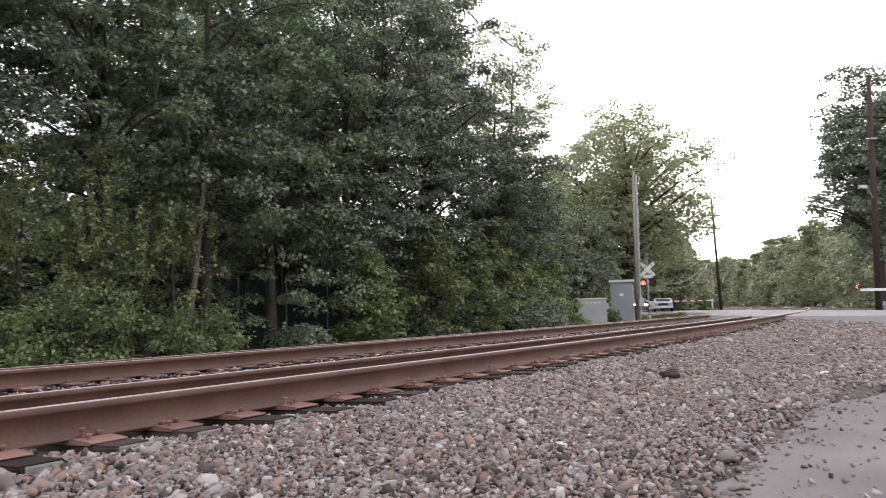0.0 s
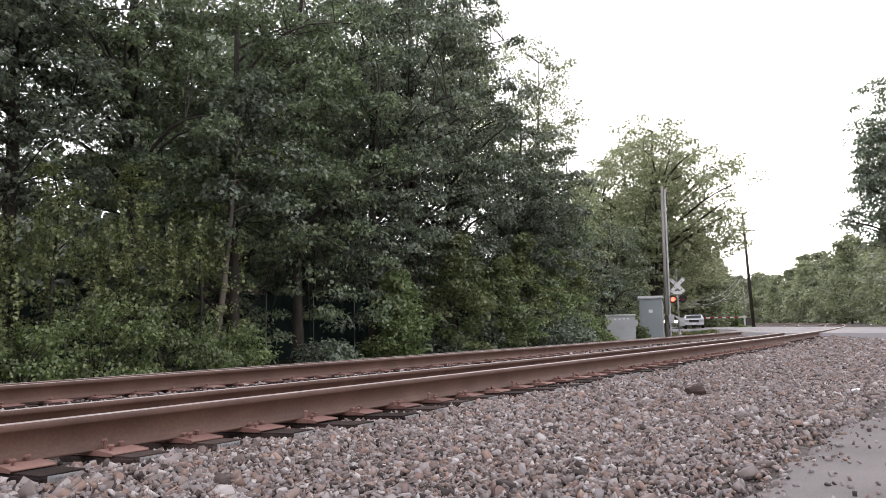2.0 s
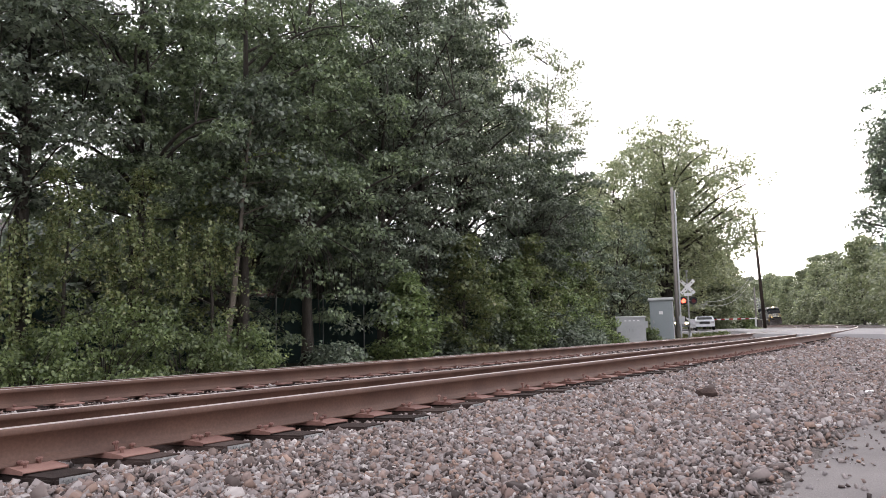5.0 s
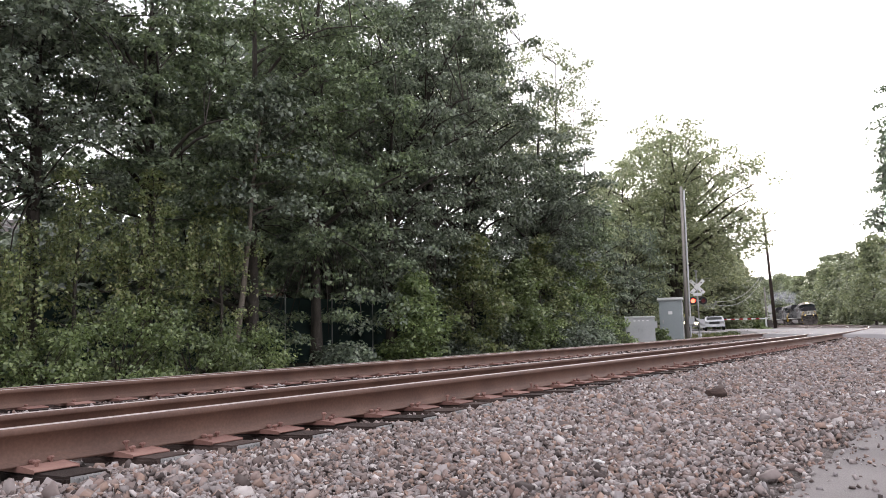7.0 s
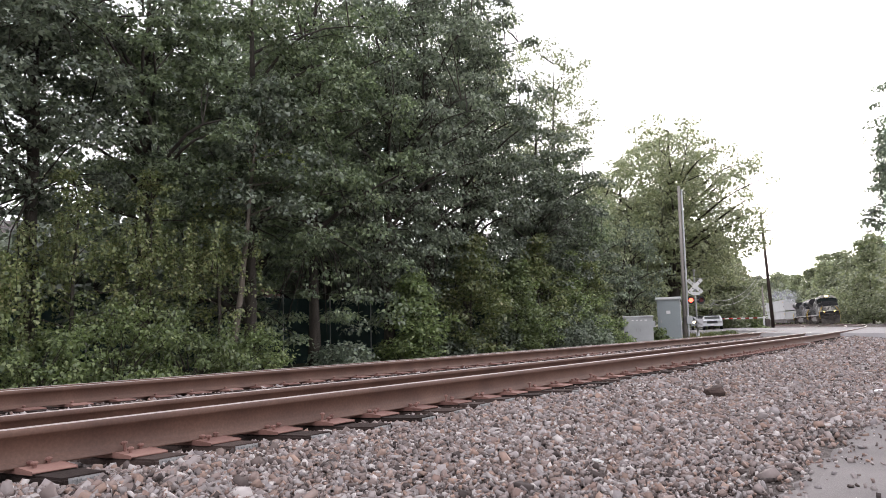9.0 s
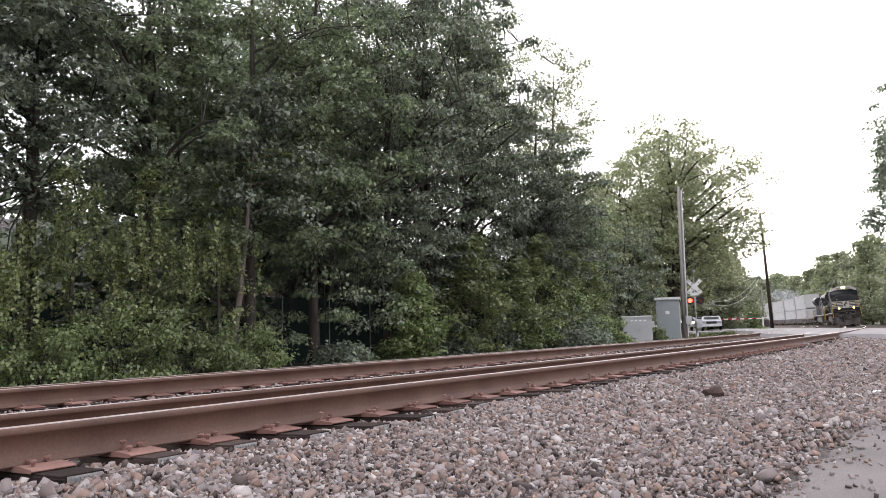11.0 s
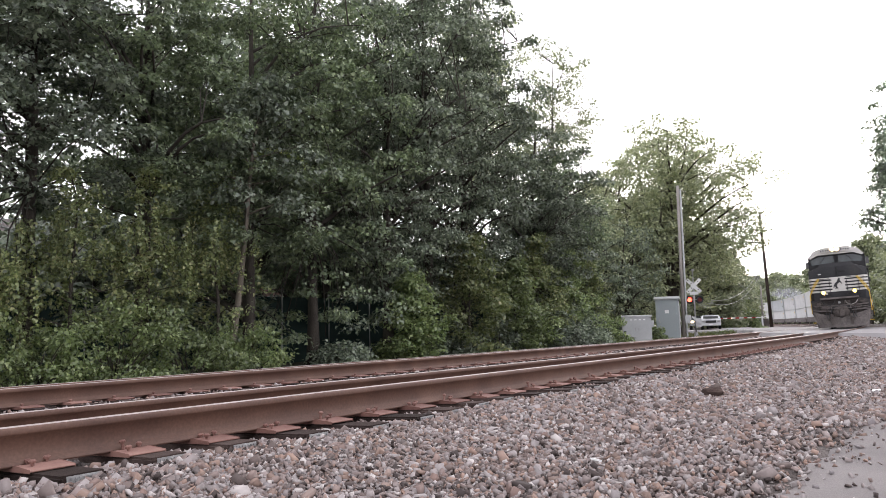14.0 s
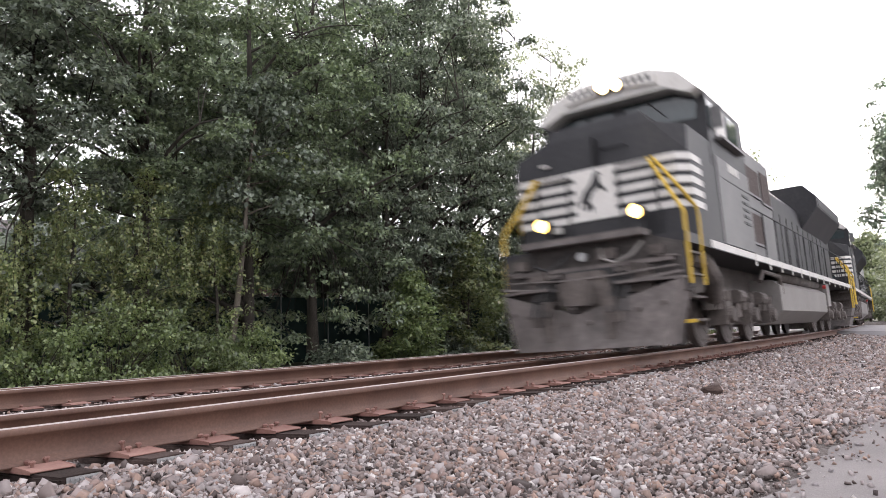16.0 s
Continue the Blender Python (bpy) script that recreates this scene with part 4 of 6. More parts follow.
def wheelset(parent):
    bm = bmesh.new()
    for s in (-1, 1):
        x0 = s * 0.68
        rod((x0, 0, 0), (x0 + s * 0.03, 0, 0), 0.56, 0.56, 28, bm)
        rod((x0 + s * 0.03, 0, 0), (x0 + s * 0.135, 0, 0), 0.535, 0.525, 28, bm)
        rod((x0 + s * 0.135, 0, 0), (x0 + s * 0.15, 0, 0), 0.44, 0.40, 28, bm)
        rod((x0 + s * 0.15, 0, 0), (x0 + s * 0.22, 0, 0), 0.16, 0.14, 12, bm)
        for k in range(4):
            a = k * math.pi / 2
            rod((x0 + s * 0.14, 0.28 * math.cos(a), 0.28 * math.sin(a)), (x0 + s * 0.16, 0.28 * math.cos(a), 0.28 * math.sin(a)), 0.05, n=6, bm=bm)
    rod((-0.7, 0, 0), (0.7, 0, 0), 0.09, n=10, bm=bm)
    return part("wheelset", bm, M_WHEEL, parent, "dusty steel wheels on their axle")


def truck(parent, yc, wheels):
    bm = bmesh.new()
    for s in (-1, 1):
        prism([(yc - 2.35, 0.62), (yc - 2.2, 0.98), (yc - 1.0, 1.02), (yc - 0.7, 0.86), (yc + 0.7, 0.86), (yc + 1.0, 1.02), (yc + 2.2, 0.98), (yc + 2.35, 0.62), (yc + 1.5, 0.66), (yc + 1.1, 0.44), (yc + 0.4, 0.50),
               (yc - 0.4, 0.50), (yc - 1.1, 0.44), (yc - 1.5, 0.66)], "x", s * 1.03, s * 1.2, bm)
        for a in (-1.85, 0, 1.85):
            box(min(s * 1.0, s * 1.33), max(s * 1.0, s * 1.33), yc + a - 0.2, yc + a + 0.2, 0.36, 0.76, bm)
            rod((s * 1.3, yc + a, 0.53), (s * 1.42, yc + a, 0.53), 0.17, 0.13, 14, bm)
            for d in (-0.33, 0.33):
                rod((s * 1.22, yc + a + d, 0.62), (s * 1.22, yc + a + d, 0.95), 0.085, n=8, bm=bm)
        for d in (-0.95, 0.95):
            rod((s * 1.3, yc + d - 0.25, 0.86), (s * 1.3, yc + d + 0.25, 0.86), 0.13, n=10, bm=bm)
            rod((s * 1.25, yc + d, 0.4), (s * 1.25, yc + d + 0.1, 0.8), 0.04, n=6, bm=bm)
    box(-1.0, 1.0, yc - 1.9, yc + 1.9, 0.7, 0.95, bm)
    part("bogie", bm, M_UNDER, parent, "dust-covered six-wheel bogie frame", bevel=0.012)
    for a in (-1.85, 0, 1.85):
        w = wheelset(parent)
        w.location = (0, yc + a, WHEEL_R)
        wheels.append(w)


def locomotive(label, lit, wheels):
    L = thing("locomotive", label, "locomotive", group="locomotives of the train")
    # frame, deck and sill
    part("underframe", box(-0.75, 0.75, -10.6, 10.6, 0.95, 1.55), M_UNDER, L)
    dk = part("deck", box(-1.53, 1.53, -10.9, 11.38, 1.55, 1.70), M_LOCO, L, bevel=0.015)
    for s in (-1, 1):
        part("sill_stripe", box(s * 1.535 - 0.004, s * 1.535 + 0.004, -10.7, 10.0, 1.565, 1.685), M_LWHITE, dk, "white reflective sill stripe")
    # nose
    nose = part("nose", prism([(-1.53, 9.1), (-1.53, 10.70), (-1.35, 10.9), (1.35, 10.9), (1.53, 10.70), (1.53, 9.1)], "z", 1.70, 3.0), M_LOCO, L, "black nose with white stripes", bevel=0.02)
    up = prism([(-1.52, 3.0), (1.52, 3.0), (1.52, 3.42), (0.96, 3.60), (0.80, 3.82), (-0.80, 3.82), (-0.96, 3.60), (-1.52, 3.42)], "y", 9.3, 10.86)
    for v in up.verts:
        if v.co.y > 10.5:
            v.co.y -= (v.co.z - 3.0) * 0.26 + (0.10 if abs(v.co.x) > 1.4 else 0)
    part("nose_top", up, M_LOCO, nose, bevel=0.02)
    part("door_gap", box(-0.03, 0.0, 10.6, 10.93, 3.02, 3.5), M_BLACK, nose)
    part("grab_iron", tube([(-0.55, 10.72, 3.28), (-0.55, 10.80, 3.30), (-0.15, 10.80, 3.30), (-0.15, 10.72, 3.28)], 0.015), M_LOCO, nose)
    part("lamp_plate", box(0.85, 1.0, 10.70, 10.80, 3.18, 3.22), M_LWHITE, nose)
    for k in range(5):
        z = 2.14 + k * 0.182
        part("nose_stripe", ring_stripe(z, z + 0.105), M_LWHITE, nose)
    part("emblem_panel", box(-0.36, 0.33, 10.90, 10.93, 2.14, 2.975), M_LWHITE, nose, "white panel for the emblem")
    # rearing animal emblem as a plain dark shape
    em = [(0.20, 2.28), (0.08, 2.33), (0.05, 2.25), (0.02, 2.35), (0.10, 2.45), (0.02, 2.58), (-0.10, 2.66), (-0.22, 2.55), (-0.24, 2.60), (-0.14, 2.72), (-0.12, 2.86), (-0.18, 2.84), (-0.10, 2.93), (-0.03, 2.88), (0.06, 2.72),
          (0.20, 2.60), (0.28, 2.45), (0.30, 2.34), (0.26, 2.34), (0.22, 2.44), (0.17, 2.40)]
    part("emblem", prism([(x * 0.9, z) for x, z in em], "y", 10.93, 10.938), M_BLACK, nose, "plain dark emblem shape")
    for x in (-1.05, -0.45, 0.45, 1.0):
        part("stanchion", rod((x, 10.97, 1.75), (x, 10.97, 2.93), 0.016, n=6), M_LOCO, nose)
    part("front_rail", tube([(-1.05, 10.97, 2.93), (-0.45, 10.97, 2.93)], 0.016), M_LOCO, nose)
    part("front_rail", tube([(0.45, 10.97, 2.90), (1.0, 10.97, 2.90)], 0.016), M_LOCO, nose)
    part("uncoupling_sign", box(0.62, 0.78, 10.93, 10.97, 2.0, 2.1), M_LWHITE, nose)
    # cab
    prof = [(-1.53, 2.7), (1.53, 2.7), (1.53, 4.10), (1.20, 4.44), (0.68, 4.62), (-0.68, 4.62), (-1.20, 4.44), (-1.53, 4.10)]
    cab = part("cab", prism(prof, "y", 7.3, 9.95), M_LOCO, L, "black crew cab with a sloping roof", bevel=0.02)
    part("cab_side", box(-1.55, 1.55, 7.3, 9.75, 1.50, 3.02), M_LOCOS, cab, "grey cab side", bevel=0.015)
    # pale brow over the windscreen
    brow = prism([(1.51, 4.09), (1.18, 4.45), (0.67, 4.63), (-0.67, 4.63), (-1.18, 4.45), (-1.51, 4.09), (-1.38, 4.03), (-0.98, 4.20), (0.98, 4.20), (1.38, 4.03)], "y", 9.9, 10.33)
    part("brow", brow, M_LWHITE, cab, "pale grey brow above the windscreen")
    for s in (-1, 1):
        part("windscreen", prism([(s * 0.12, 3.74), (s * 1.36, 3.66), (s * 1.40, 3.97), (s * 0.96, 4.13), (s * 0.12, 4.13)], "y", 9.94, 9.975), M_GLASSD, cab, "dark reflecting windscreen pane")
        part("wiper", rod((s * 0.5, 10.0, 4.18), (s * 0.85, 10.0, 3.8), 0.012, n=5), M_BLACK, cab)
        for k, y0 in enumerate((9.45, 8.55)):
            part("side_window", box(s * 1.535 - 0.012, s * 1.535 + 0.012, y0 - 0.72, y0, 3.42, 3.98), M_GLASSD if k else M_LWHITE, cab, "cab side window in a pale frame")
        part("window_ledge", box(min(s * 1.5, s * 1.66), max(s * 1.5, s * 1.66), 7.8, 9.5, 3.34, 3.39), M_LOCOS, cab)
        part("mirror", box(min(s * 1.55, s * 1.72), max(s * 1.55, s * 1.72), 9.62, 9.68, 3.5, 3.9), M_LOCOS, cab)
        nb = part("number_board", prism([(s * 0.26, 4.36), (s * 0.86, 4.30), (s * 0.84, 4.52), (s * 0.26, 4.58)], "y", 10.24, 10.42), M_LWHITE, cab, "cream number board with dark bars", bevel=0.02)
        for k in range(4):
            x = s * (0.36 + k * 0.125)
            part("number_bar", box(x - 0.03, x + 0.03, 10.415, 10.426, 4.395 - k * 0.008, 4.50 - k * 0.008), M_BLACK, nb)
        hl = part("headlight", rod((s * 0.125, 10.3, 4.47), (s * 0.125, 10.44, 4.47), 0.135, n=16), M_BLACK, cab)
        part("headlight_lens", rod((s * 0.125, 10.43, 4.47), (s * 0.125, 10.452, 4.47), 0.12, 0.105, 16), G_HEAD if lit else M_GLASSD, hl, "lit headlight lens" if lit else "")
    part("screen_post", box(-0.11, 0.11, 9.93, 10.0, 3.7, 4.16), M_LOCO, cab)
    for s in (-1, 1):
        part("nose_ledge", prism([(s * 0.97, 3.585), (s * 1.49, 3.42), (s * 1.49, 3.455), (s * 0.97, 3.62)], "y", 9.55, 10.56), M_LOCOS, nose, "pale ledge below the windscreen")
        part("corner_glass", box(s * 1.532 - 0.01, s * 1.532 + 0.01, 9.5, 9.9, 3.5, 3.98), M_GLASSD, cab)
    part("horn", tube([(0.3, 8.6, 4.55), (0.3, 9.0, 4.66)], 0.05, 8), M_BLACK, cab)
    part("antenna", rod((-0.6, 7.8, 4.5), (-0.75, 6.6, 4.95), 0.012, n=5), M_BLACK, cab)
    part("roof_box", box(-0.5, 0.5, 7.5, 8.3, 4.5, 4.66), M_LOCO, cab, bevel=0.03)
    # front platform, pilot and plow
    pil = part("pilot", prism([(-1.5, 0.85), (1.5, 0.85), (1.5, 1.55), (0.95, 1.72), (-0.95, 1.72), (-1.5, 1.55)], "y", 10.85, 11.02), M_PILOT, L, "dusty dark pilot plate", bevel=0.015)
    part("anticlimber", box(-0.98, 1.02, 10.9, 11.30, 1.70, 1.80), M_PLOW, pil, "scuffed pale anticlimber", bevel=0.02)
    for s in (-1, 1):
        d = part("ditch_light", rod((s * 0.80, 11.12, 2.10), (s * 0.80, 11.33, 2.10), 0.115, 0.125, 14), M_BLACK, dk)
        part("ditch_bracket", box(s * 0.80 - 0.07, s * 0.80 + 0.07, 11.12, 11.28, 1.79, 2.0), M_LOCO, d)
        part("ditch_lens", rod((s * 0.80, 11.32, 2.10), (s * 0.80, 11.35, 2.10), 0.105, 0.095, 14), G_DITCH if lit else M_GLASSD, d, "lit amber-white ditch light" if lit else "")
        bm = bmesh.new()
        for z in (0.42, 0.75, 1.08, 1.4):
            box(min(s * 1.08, s * 1.52), max(s * 1.08, s * 1.52), 10.25, 10.85, z, z + 0.035, bm)
        box(min(s * 1.05, s * 1.08), max(s * 1.05, s * 1.08), 10.2, 10.9, 0.4, 1.6, bm)
        part("front_steps", bm, M_UNDER, L)
        part("step_edge", box(min(s * 1.2, s * 1.53), max(s * 1.2, s * 1.53), 10.85, 10.87, 0.40, 0.45), M_YELLOW, L)
        x = s * 1.53
        part("yellow_handrail", tube([(x, 11.34, 0.95), (x, 11.34, 1.98), (x - s * 0.07, 11.33, 2.12), (x - s * 0.56, 11.0, 2.93)], 0.026, 8), M_YELLOW, L, "yellow handrail at the front steps")
        part("yellow_handrail", tube([(x, 10.62, 0.95), (x, 10.62, 2.0), (x, 10.70, 2.14), (x - s * 0.12, 10.98, 2.40), (x - s * 0.50, 10.98, 2.95)], 0.026, 8), M_YELLOW, L, "yellow handrail at the front steps")
        part("tray", tube([(s * 0.55, 11.25, 1.02), (s * 1.0, 11.32, 1.06), (s * 1.48, 11.15, 1.12)], 0.028), M_PLOW, pil)
    for s in (-1, 1):
        for kind, ps in (("plow_blade", ((0, 11.62, 0.62), (s * 1.44, 11.22, 1.02), (s * 1.20, 11.34, 0.12), (0, 11.72, 0.12), (0, 11.50, 0.62), (s * 1.44, 11.14, 1.02), (s * 1.20, 11.24, 0.12), (0, 11.6, 0.12))),
                         ("plow_wing", ((s * 1.44, 11.22, 1.02), (s * 1.53, 10.85, 1.04), (s * 1.30, 10.98, 0.12), (s * 1.20, 11.34, 0.12), (s * 1.40, 11.2, 1.02), (s * 1.48, 10.83, 1.04), (s * 1.26, 10.95, 0.12), (s * 1.16, 11.30, 0.12)))):
            bm = bmesh.new()
            v = [bm.verts.new(p) for p in ps]
            for f in ((0, 1, 2, 3), (4, 7, 6, 5), (0, 4, 5, 1), (1, 5, 6, 2), (2, 6, 7, 3), (3, 7, 4, 0)):
                bm.faces.new([v[i] for i in f])
            part(kind, bm, M_PLOW, L, "dust-grey steel snow plow")
    bm = box(-0.14, 0.14, 11.0, 11.5, 0.78, 1.06)
    box(-0.2, 0.06, 11.5, 11.78, 0.74, 1.1, bm)
    box(0.08, 0.2, 11.48, 11.7, 0.76, 1.08, bm)
    box(-0.3, 0.3, 10.95, 11.2, 0.7, 1.2, bm)
    part("coupler", bm, M_UNDER, L, "dark knuckle coupler", bevel=0.03)
    for s in (-1, 1):
        part("mu_hose", tube([(s * 0.25, 11.1, 1.6), (s * 0.35, 11.3, 1.42), (s * 0.55, 11.36, 1.33), (s * 0.8, 11.3, 1.42), (s * 0.92, 11.1, 1.62)], 0.020, 8), M_TANK if s < 0 else M_BLACK, L, "hanging air hose")
        for k in range(3):
            x = s * (0.5 + k * 0.12)
            part("brake_hose", tube([(x, 11.05, 1.25), (x, 11.3, 1.1), (x + 0.02, 11.46, 0.8), (x - 0.02, 11.62, 0.62)], 0.022, 6), M_BLACK, L)
    for s in (-1, 1):
        part("pilot_bracket", prism([(s * 0.62, 0.9), (s * 1.05, 0.9), (s * 1.0, 1.28), (s * 0.7, 1.34)], "y", 11.0, 11.16), M_UNDER, pil, bevel=0.015)
        part("grab_rail", tube([(s * 1.12, 11.02, 1.38), (s * 1.12, 11.1, 1.38), (s * 1.40, 11.1, 1.36), (s * 1.40, 11.02, 1.36)], 0.016), M_PLOW, pil)
        part("plow_brace", box(min(s * 0.42, s * 0.56), max(s * 0.42, s * 0.56), 11.2, 11.56, 0.25, 0.85), M_UNDER, L, bevel=0.02)
        for k in range(4):
            x = s * (0.2 + k * 0.34)
            y = 11.62 - abs(x) * 0.28 + 0.085
            part("plow_bolt", rod((x, y - 0.05, 0.5 + 0.07 * k), (x, y + 0.012, 0.5 + 0.07 * k), 0.03, n=8), M_UNDER, L)
        part("glad_hand", box(min(s * 0.6, s * 0.7), max(s * 0.6, s * 0.7), 11.55, 11.7, 0.48, 0.62), M_UNDER, L, bevel=0.02)
    part("cross_beam", box(-1.35, 1.35, 11.02, 11.10, 1.30, 1.36), M_PLOW, pil, bevel=0.01)
    part("coupler_yoke", prism([(-0.34, 0.66), (0.34, 0.66), (0.44, 0.98), (0.30, 1.26), (-0.30, 1.26), (-0.44, 0.98)], "y", 11.12, 11.28), M_UNDER, pil, "heavy cast coupler yoke", bevel=0.03)
    part("knuckle_pin", rod((0.02, 11.66, 0.70), (0.02, 11.66, 1.16), 0.05, n=10), M_PLOW, pil)
    for s in (-1, 1):
        part("valve_box", box(min(s * 1.02, s * 1.22), max(s * 1.02, s * 1.22), 11.02, 11.16, 1.40, 1.54), M_UNDER, pil, bevel=0.02)
        part("step_plate", prism([(s * 0.55, 11.02), (s * 1.50, 11.02), (s * 1.50, 11.16), (s * 0.95, 11.40), (s * 0.55, 11.40)], "z", 1.02, 1.06), M_PLOW, pil, "scuffed pale footboard")
        for k in range(3):
            part("hose_elbow", rod((s * (0.50 + k * 0.12), 11.02, 1.25), (s * (0.50 + k * 0.12), 11.14, 1.25), 0.045, n=8), M_PLOW, pil)
    # black block stands in for the shade of the recess behind the coupler
    part("recess_shade_block", box(-0.42, 0.42, 11.0, 11.12, 0.62, 1.3), M_BLACK, pil, bevel=0.02)
    part("cut_lever", tube([(-1.4, 11.1, 1.22), (-0.3, 11.3, 1.15), (0.3, 11.3, 1.15), (1.4, 11.1, 1.22)], 0.016), M_PLOW, L)
    part("cable_socket", box(-0.5, -0.2, 11.02, 11.14, 1.42, 1.58), M_UNDER, L, bevel=0.02)
    part("class_lamp", rod((0.05, 11.02, 1.5), (0.05, 11.14, 1.5), 0.07, n=10), M_GALV, L)
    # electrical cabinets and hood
    eb = part("electrical_cabinet", box(-1.40, 1.40, 3.6, 7.28, 1.70, 3.95), M_LOCOS, L, "grey cabinet section with brown screens", bevel=0.03)
    for s in (-1, 1):
        for y0, y1, z0, z1 in ((4.9, 6.5, 3.05, 3.62), (4.9, 6.5, 2.0, 2.62), (3.75, 4.7, 3.0, 3.7)):
            sc = part("screen", box(s * 1.405 - 0.012, s * 1.405 + 0.012, y0, y1, z0, z1), M_BROWN, eb, "brown intake screen")
            part("screen_frame", prism([(y0 - 0.05, z0 - 0.05), (y1 + 0.05, z0 - 0.05), (y1 + 0.05, z0), (y0 - 0.05, z0)], "x", s * 1.39, s * 1.435), M_LOCOS, sc)
        part("seam", box(s * 1.40 - 0.012, s * 1.40 + 0.012, 6.85, 6.87, 1.75, 3.9), M_BLACK, eb)
        for k in range(5):
            part("louvre", box(s * 1.555 - 0.012, s * 1.555 + 0.012, 7.55, 8.0, 2.0 + k * 0.13, 2.05 + k * 0.13), M_BLACK, cab)
        for k in range(4):
            part("cab_number_bar", box(s * 1.556 - 0.004, s * 1.556 + 0.004, 8.2 + k * 0.2, 8.34 + k * 0.2, 2.85, 3.0), M_LWHITE, cab)
        part("cab_door_seam", box(s * 1.552 - 0.006, s * 1.552 + 0.006, 7.4, 9.5, 2.66, 2.68), M_BLACK, cab)
    part("cabinet_roof", prism([(-1.40, 3.95), (1.40, 3.95), (1.0, 4.25), (-1.0, 4.25)], "y", 3.6, 7.28), M_LOCO, L)
    hood = part("engine_hood", prism([(-1.0, 1.70), (1.0, 1.70), (1.0, 3.75), (0.75, 4.05), (-0.75, 4.05), (-1.0, 3.75)], "y", -9.9, 3.6), M_LOCO, L, "black engine hood with tall doors", bevel=0.02)
    for s in (-1, 1):
        for k in range(12):
            y = 3.3 - k * 0.98
            d = part("hood_door", box(s * 1.005 - 0.02, s * 1.005 + 0.02, y - 0.88, y, 1.85, 3.3), M_LOCO, hood)
            part("latch", box(s * 1.03 - 0.012, s * 1.03 + 0.012, y - 0.8, y - 0.74, 2.4, 2.6), M_LOCOS, d)
    part("exhaust_stack", box(-0.35, 0.35, -1.0, 0.6, 4.0, 4.28), M_BLACK, hood, bevel=0.03)
    part("dynamic_brake_hatch", prism([(-0.95, 3.7), (0.95, 3.7), (0.95, 4.3), (0.7, 4.5), (-0.7, 4.5), (-0.95, 4.3)], "y", 1.0, 3.4), M_LOCO, hood, bevel=0.03)
    rad = prism([(-1.0, 3.25), (1.0, 3.25), (1.56, 3.92), (1.56, 4.28), (1.2, 4.68), (-1.2, 4.68), (-1.56, 4.28), (-1.56, 3.92)], "y", -9.3, -3.4)
    r_ob = part("flared_radiator", rad, M_LOCO, L, "black flared radiator housing", bevel=0.03)
    for s in (-1, 1):
        part("radiator_screen", box(s * 1.565 - 0.008, s * 1.565 + 0.008, -9.0, -3.7, 3.97, 4.24), M_BLACK, r_ob)
    # fuel tank, reservoirs, side fittings
    tank = part("fuel_tank", prism([(-1.42, 0.62), (-1.05, 0.33), (1.05, 0.33), (1.42, 0.62), (1.42, 1.18), (1.2, 1.34), (-1.2, 1.34), (-1.42, 1.18)], "y", -3.6, 4.0), M_TANK, L, "dusty beige-grey fuel tank", bevel=0.03)
    for s in (-1, 1):
        part("air_reservoir", rod((s * 1.2, -3.2, 1.45), (s * 1.2, 3.0, 1.45), 0.13, n=12), M_UNDER, L, smooth=True)
        part("tank_pipe", tube([(s * 1.38, 3.6, 1.0), (s * 1.38, 3.7, 1.4), (s * 1.38, 5.6, 1.42), (s * 1.38, 5.9, 1.2)], 0.05, 8), M_UNDER, L)
        part("blower_duct", tube([(s * 1.2, 8.9, 0.8), (s * 1.28, 9.2, 1.15), (s * 1.25, 9.6, 1.42), (s * 1.1, 9.9, 1.48)], 0.15, 10), M_UNDER, L)
        part("equipment_box", box(min(s * 0.9, s * 1.45), max(s * 0.9, s * 1.45), -4.4, -3.75, 0.8, 1.5), M_TANK, L, bevel=0.03)
        part("red_valve", rod((s * 1.4, -3.3, 1.38), (s * 1.5, -3.3, 1.38), 0.06, n=8), M_REDP, L)
        for k in range(13):
            y = 6.8 - k * 1.35
            part("handrail_post", rod((s * 1.5, y, 1.70), (s * 1.5, y, 2.65), 0.017, n=6), M_LOCO, L)
            part("post_foot", box(s * 1.54 - 0.006, s * 1.54 + 0.006, y - 0.05, y + 0.05, 1.45, 1.70), M_LWHITE, L)
        part("handrail", rod((s * 1.5, 6.8, 2.65), (s * 1.5, -9.4, 2.65), 0.017, n=6), M_LOCO, L)
        bm = bmesh.new()
        for z in (0.45, 0.78, 1.12, 1.42):
            box(min(s * 1.08, s * 1.52), max(s * 1.08, s * 1.52), -10.8, -10.3, z, z + 0.035, bm)
        part("rear_steps", bm, M_UNDER, L)
        for y in (-10.2, -10.85):
            part("rear_yellow_handrail", tube([(s * 1.53, y, 0.8), (s * 1.53, y, 2.2), (s * 1.45, y - 0.05, 2.5)], 0.024, 8), M_YELLOW, L)
    part("rear_wall", box(-1.5, 1.5, -11.0, -10.85, 0.85, 1.7), M_UNDER, L)
    bm = box(-0.14, 0.14, -11.45, -11.0, 0.78, 1.06)
    box(-0.2, 0.2, -11.6, -11.4, 0.74, 1.1, bm)
    part("rear_coupler", bm, M_UNDER, L, bevel=0.03)
    truck(L, 6.7, wheels)
    truck(L, -6.7, wheels)
    # the cab stands back behind the nose; the pilot and its gear stand out before it
    cab.location = (0, -0.60, 0.20)
    front = ("pilot", "plow_blade", "plow_wing", "coupler", "mu_hose", "brake_hose", "plow_brace", "plow_bolt", "glad_hand", "cut_lever", "cable_socket", "class_lamp", "front_steps", "step_edge")
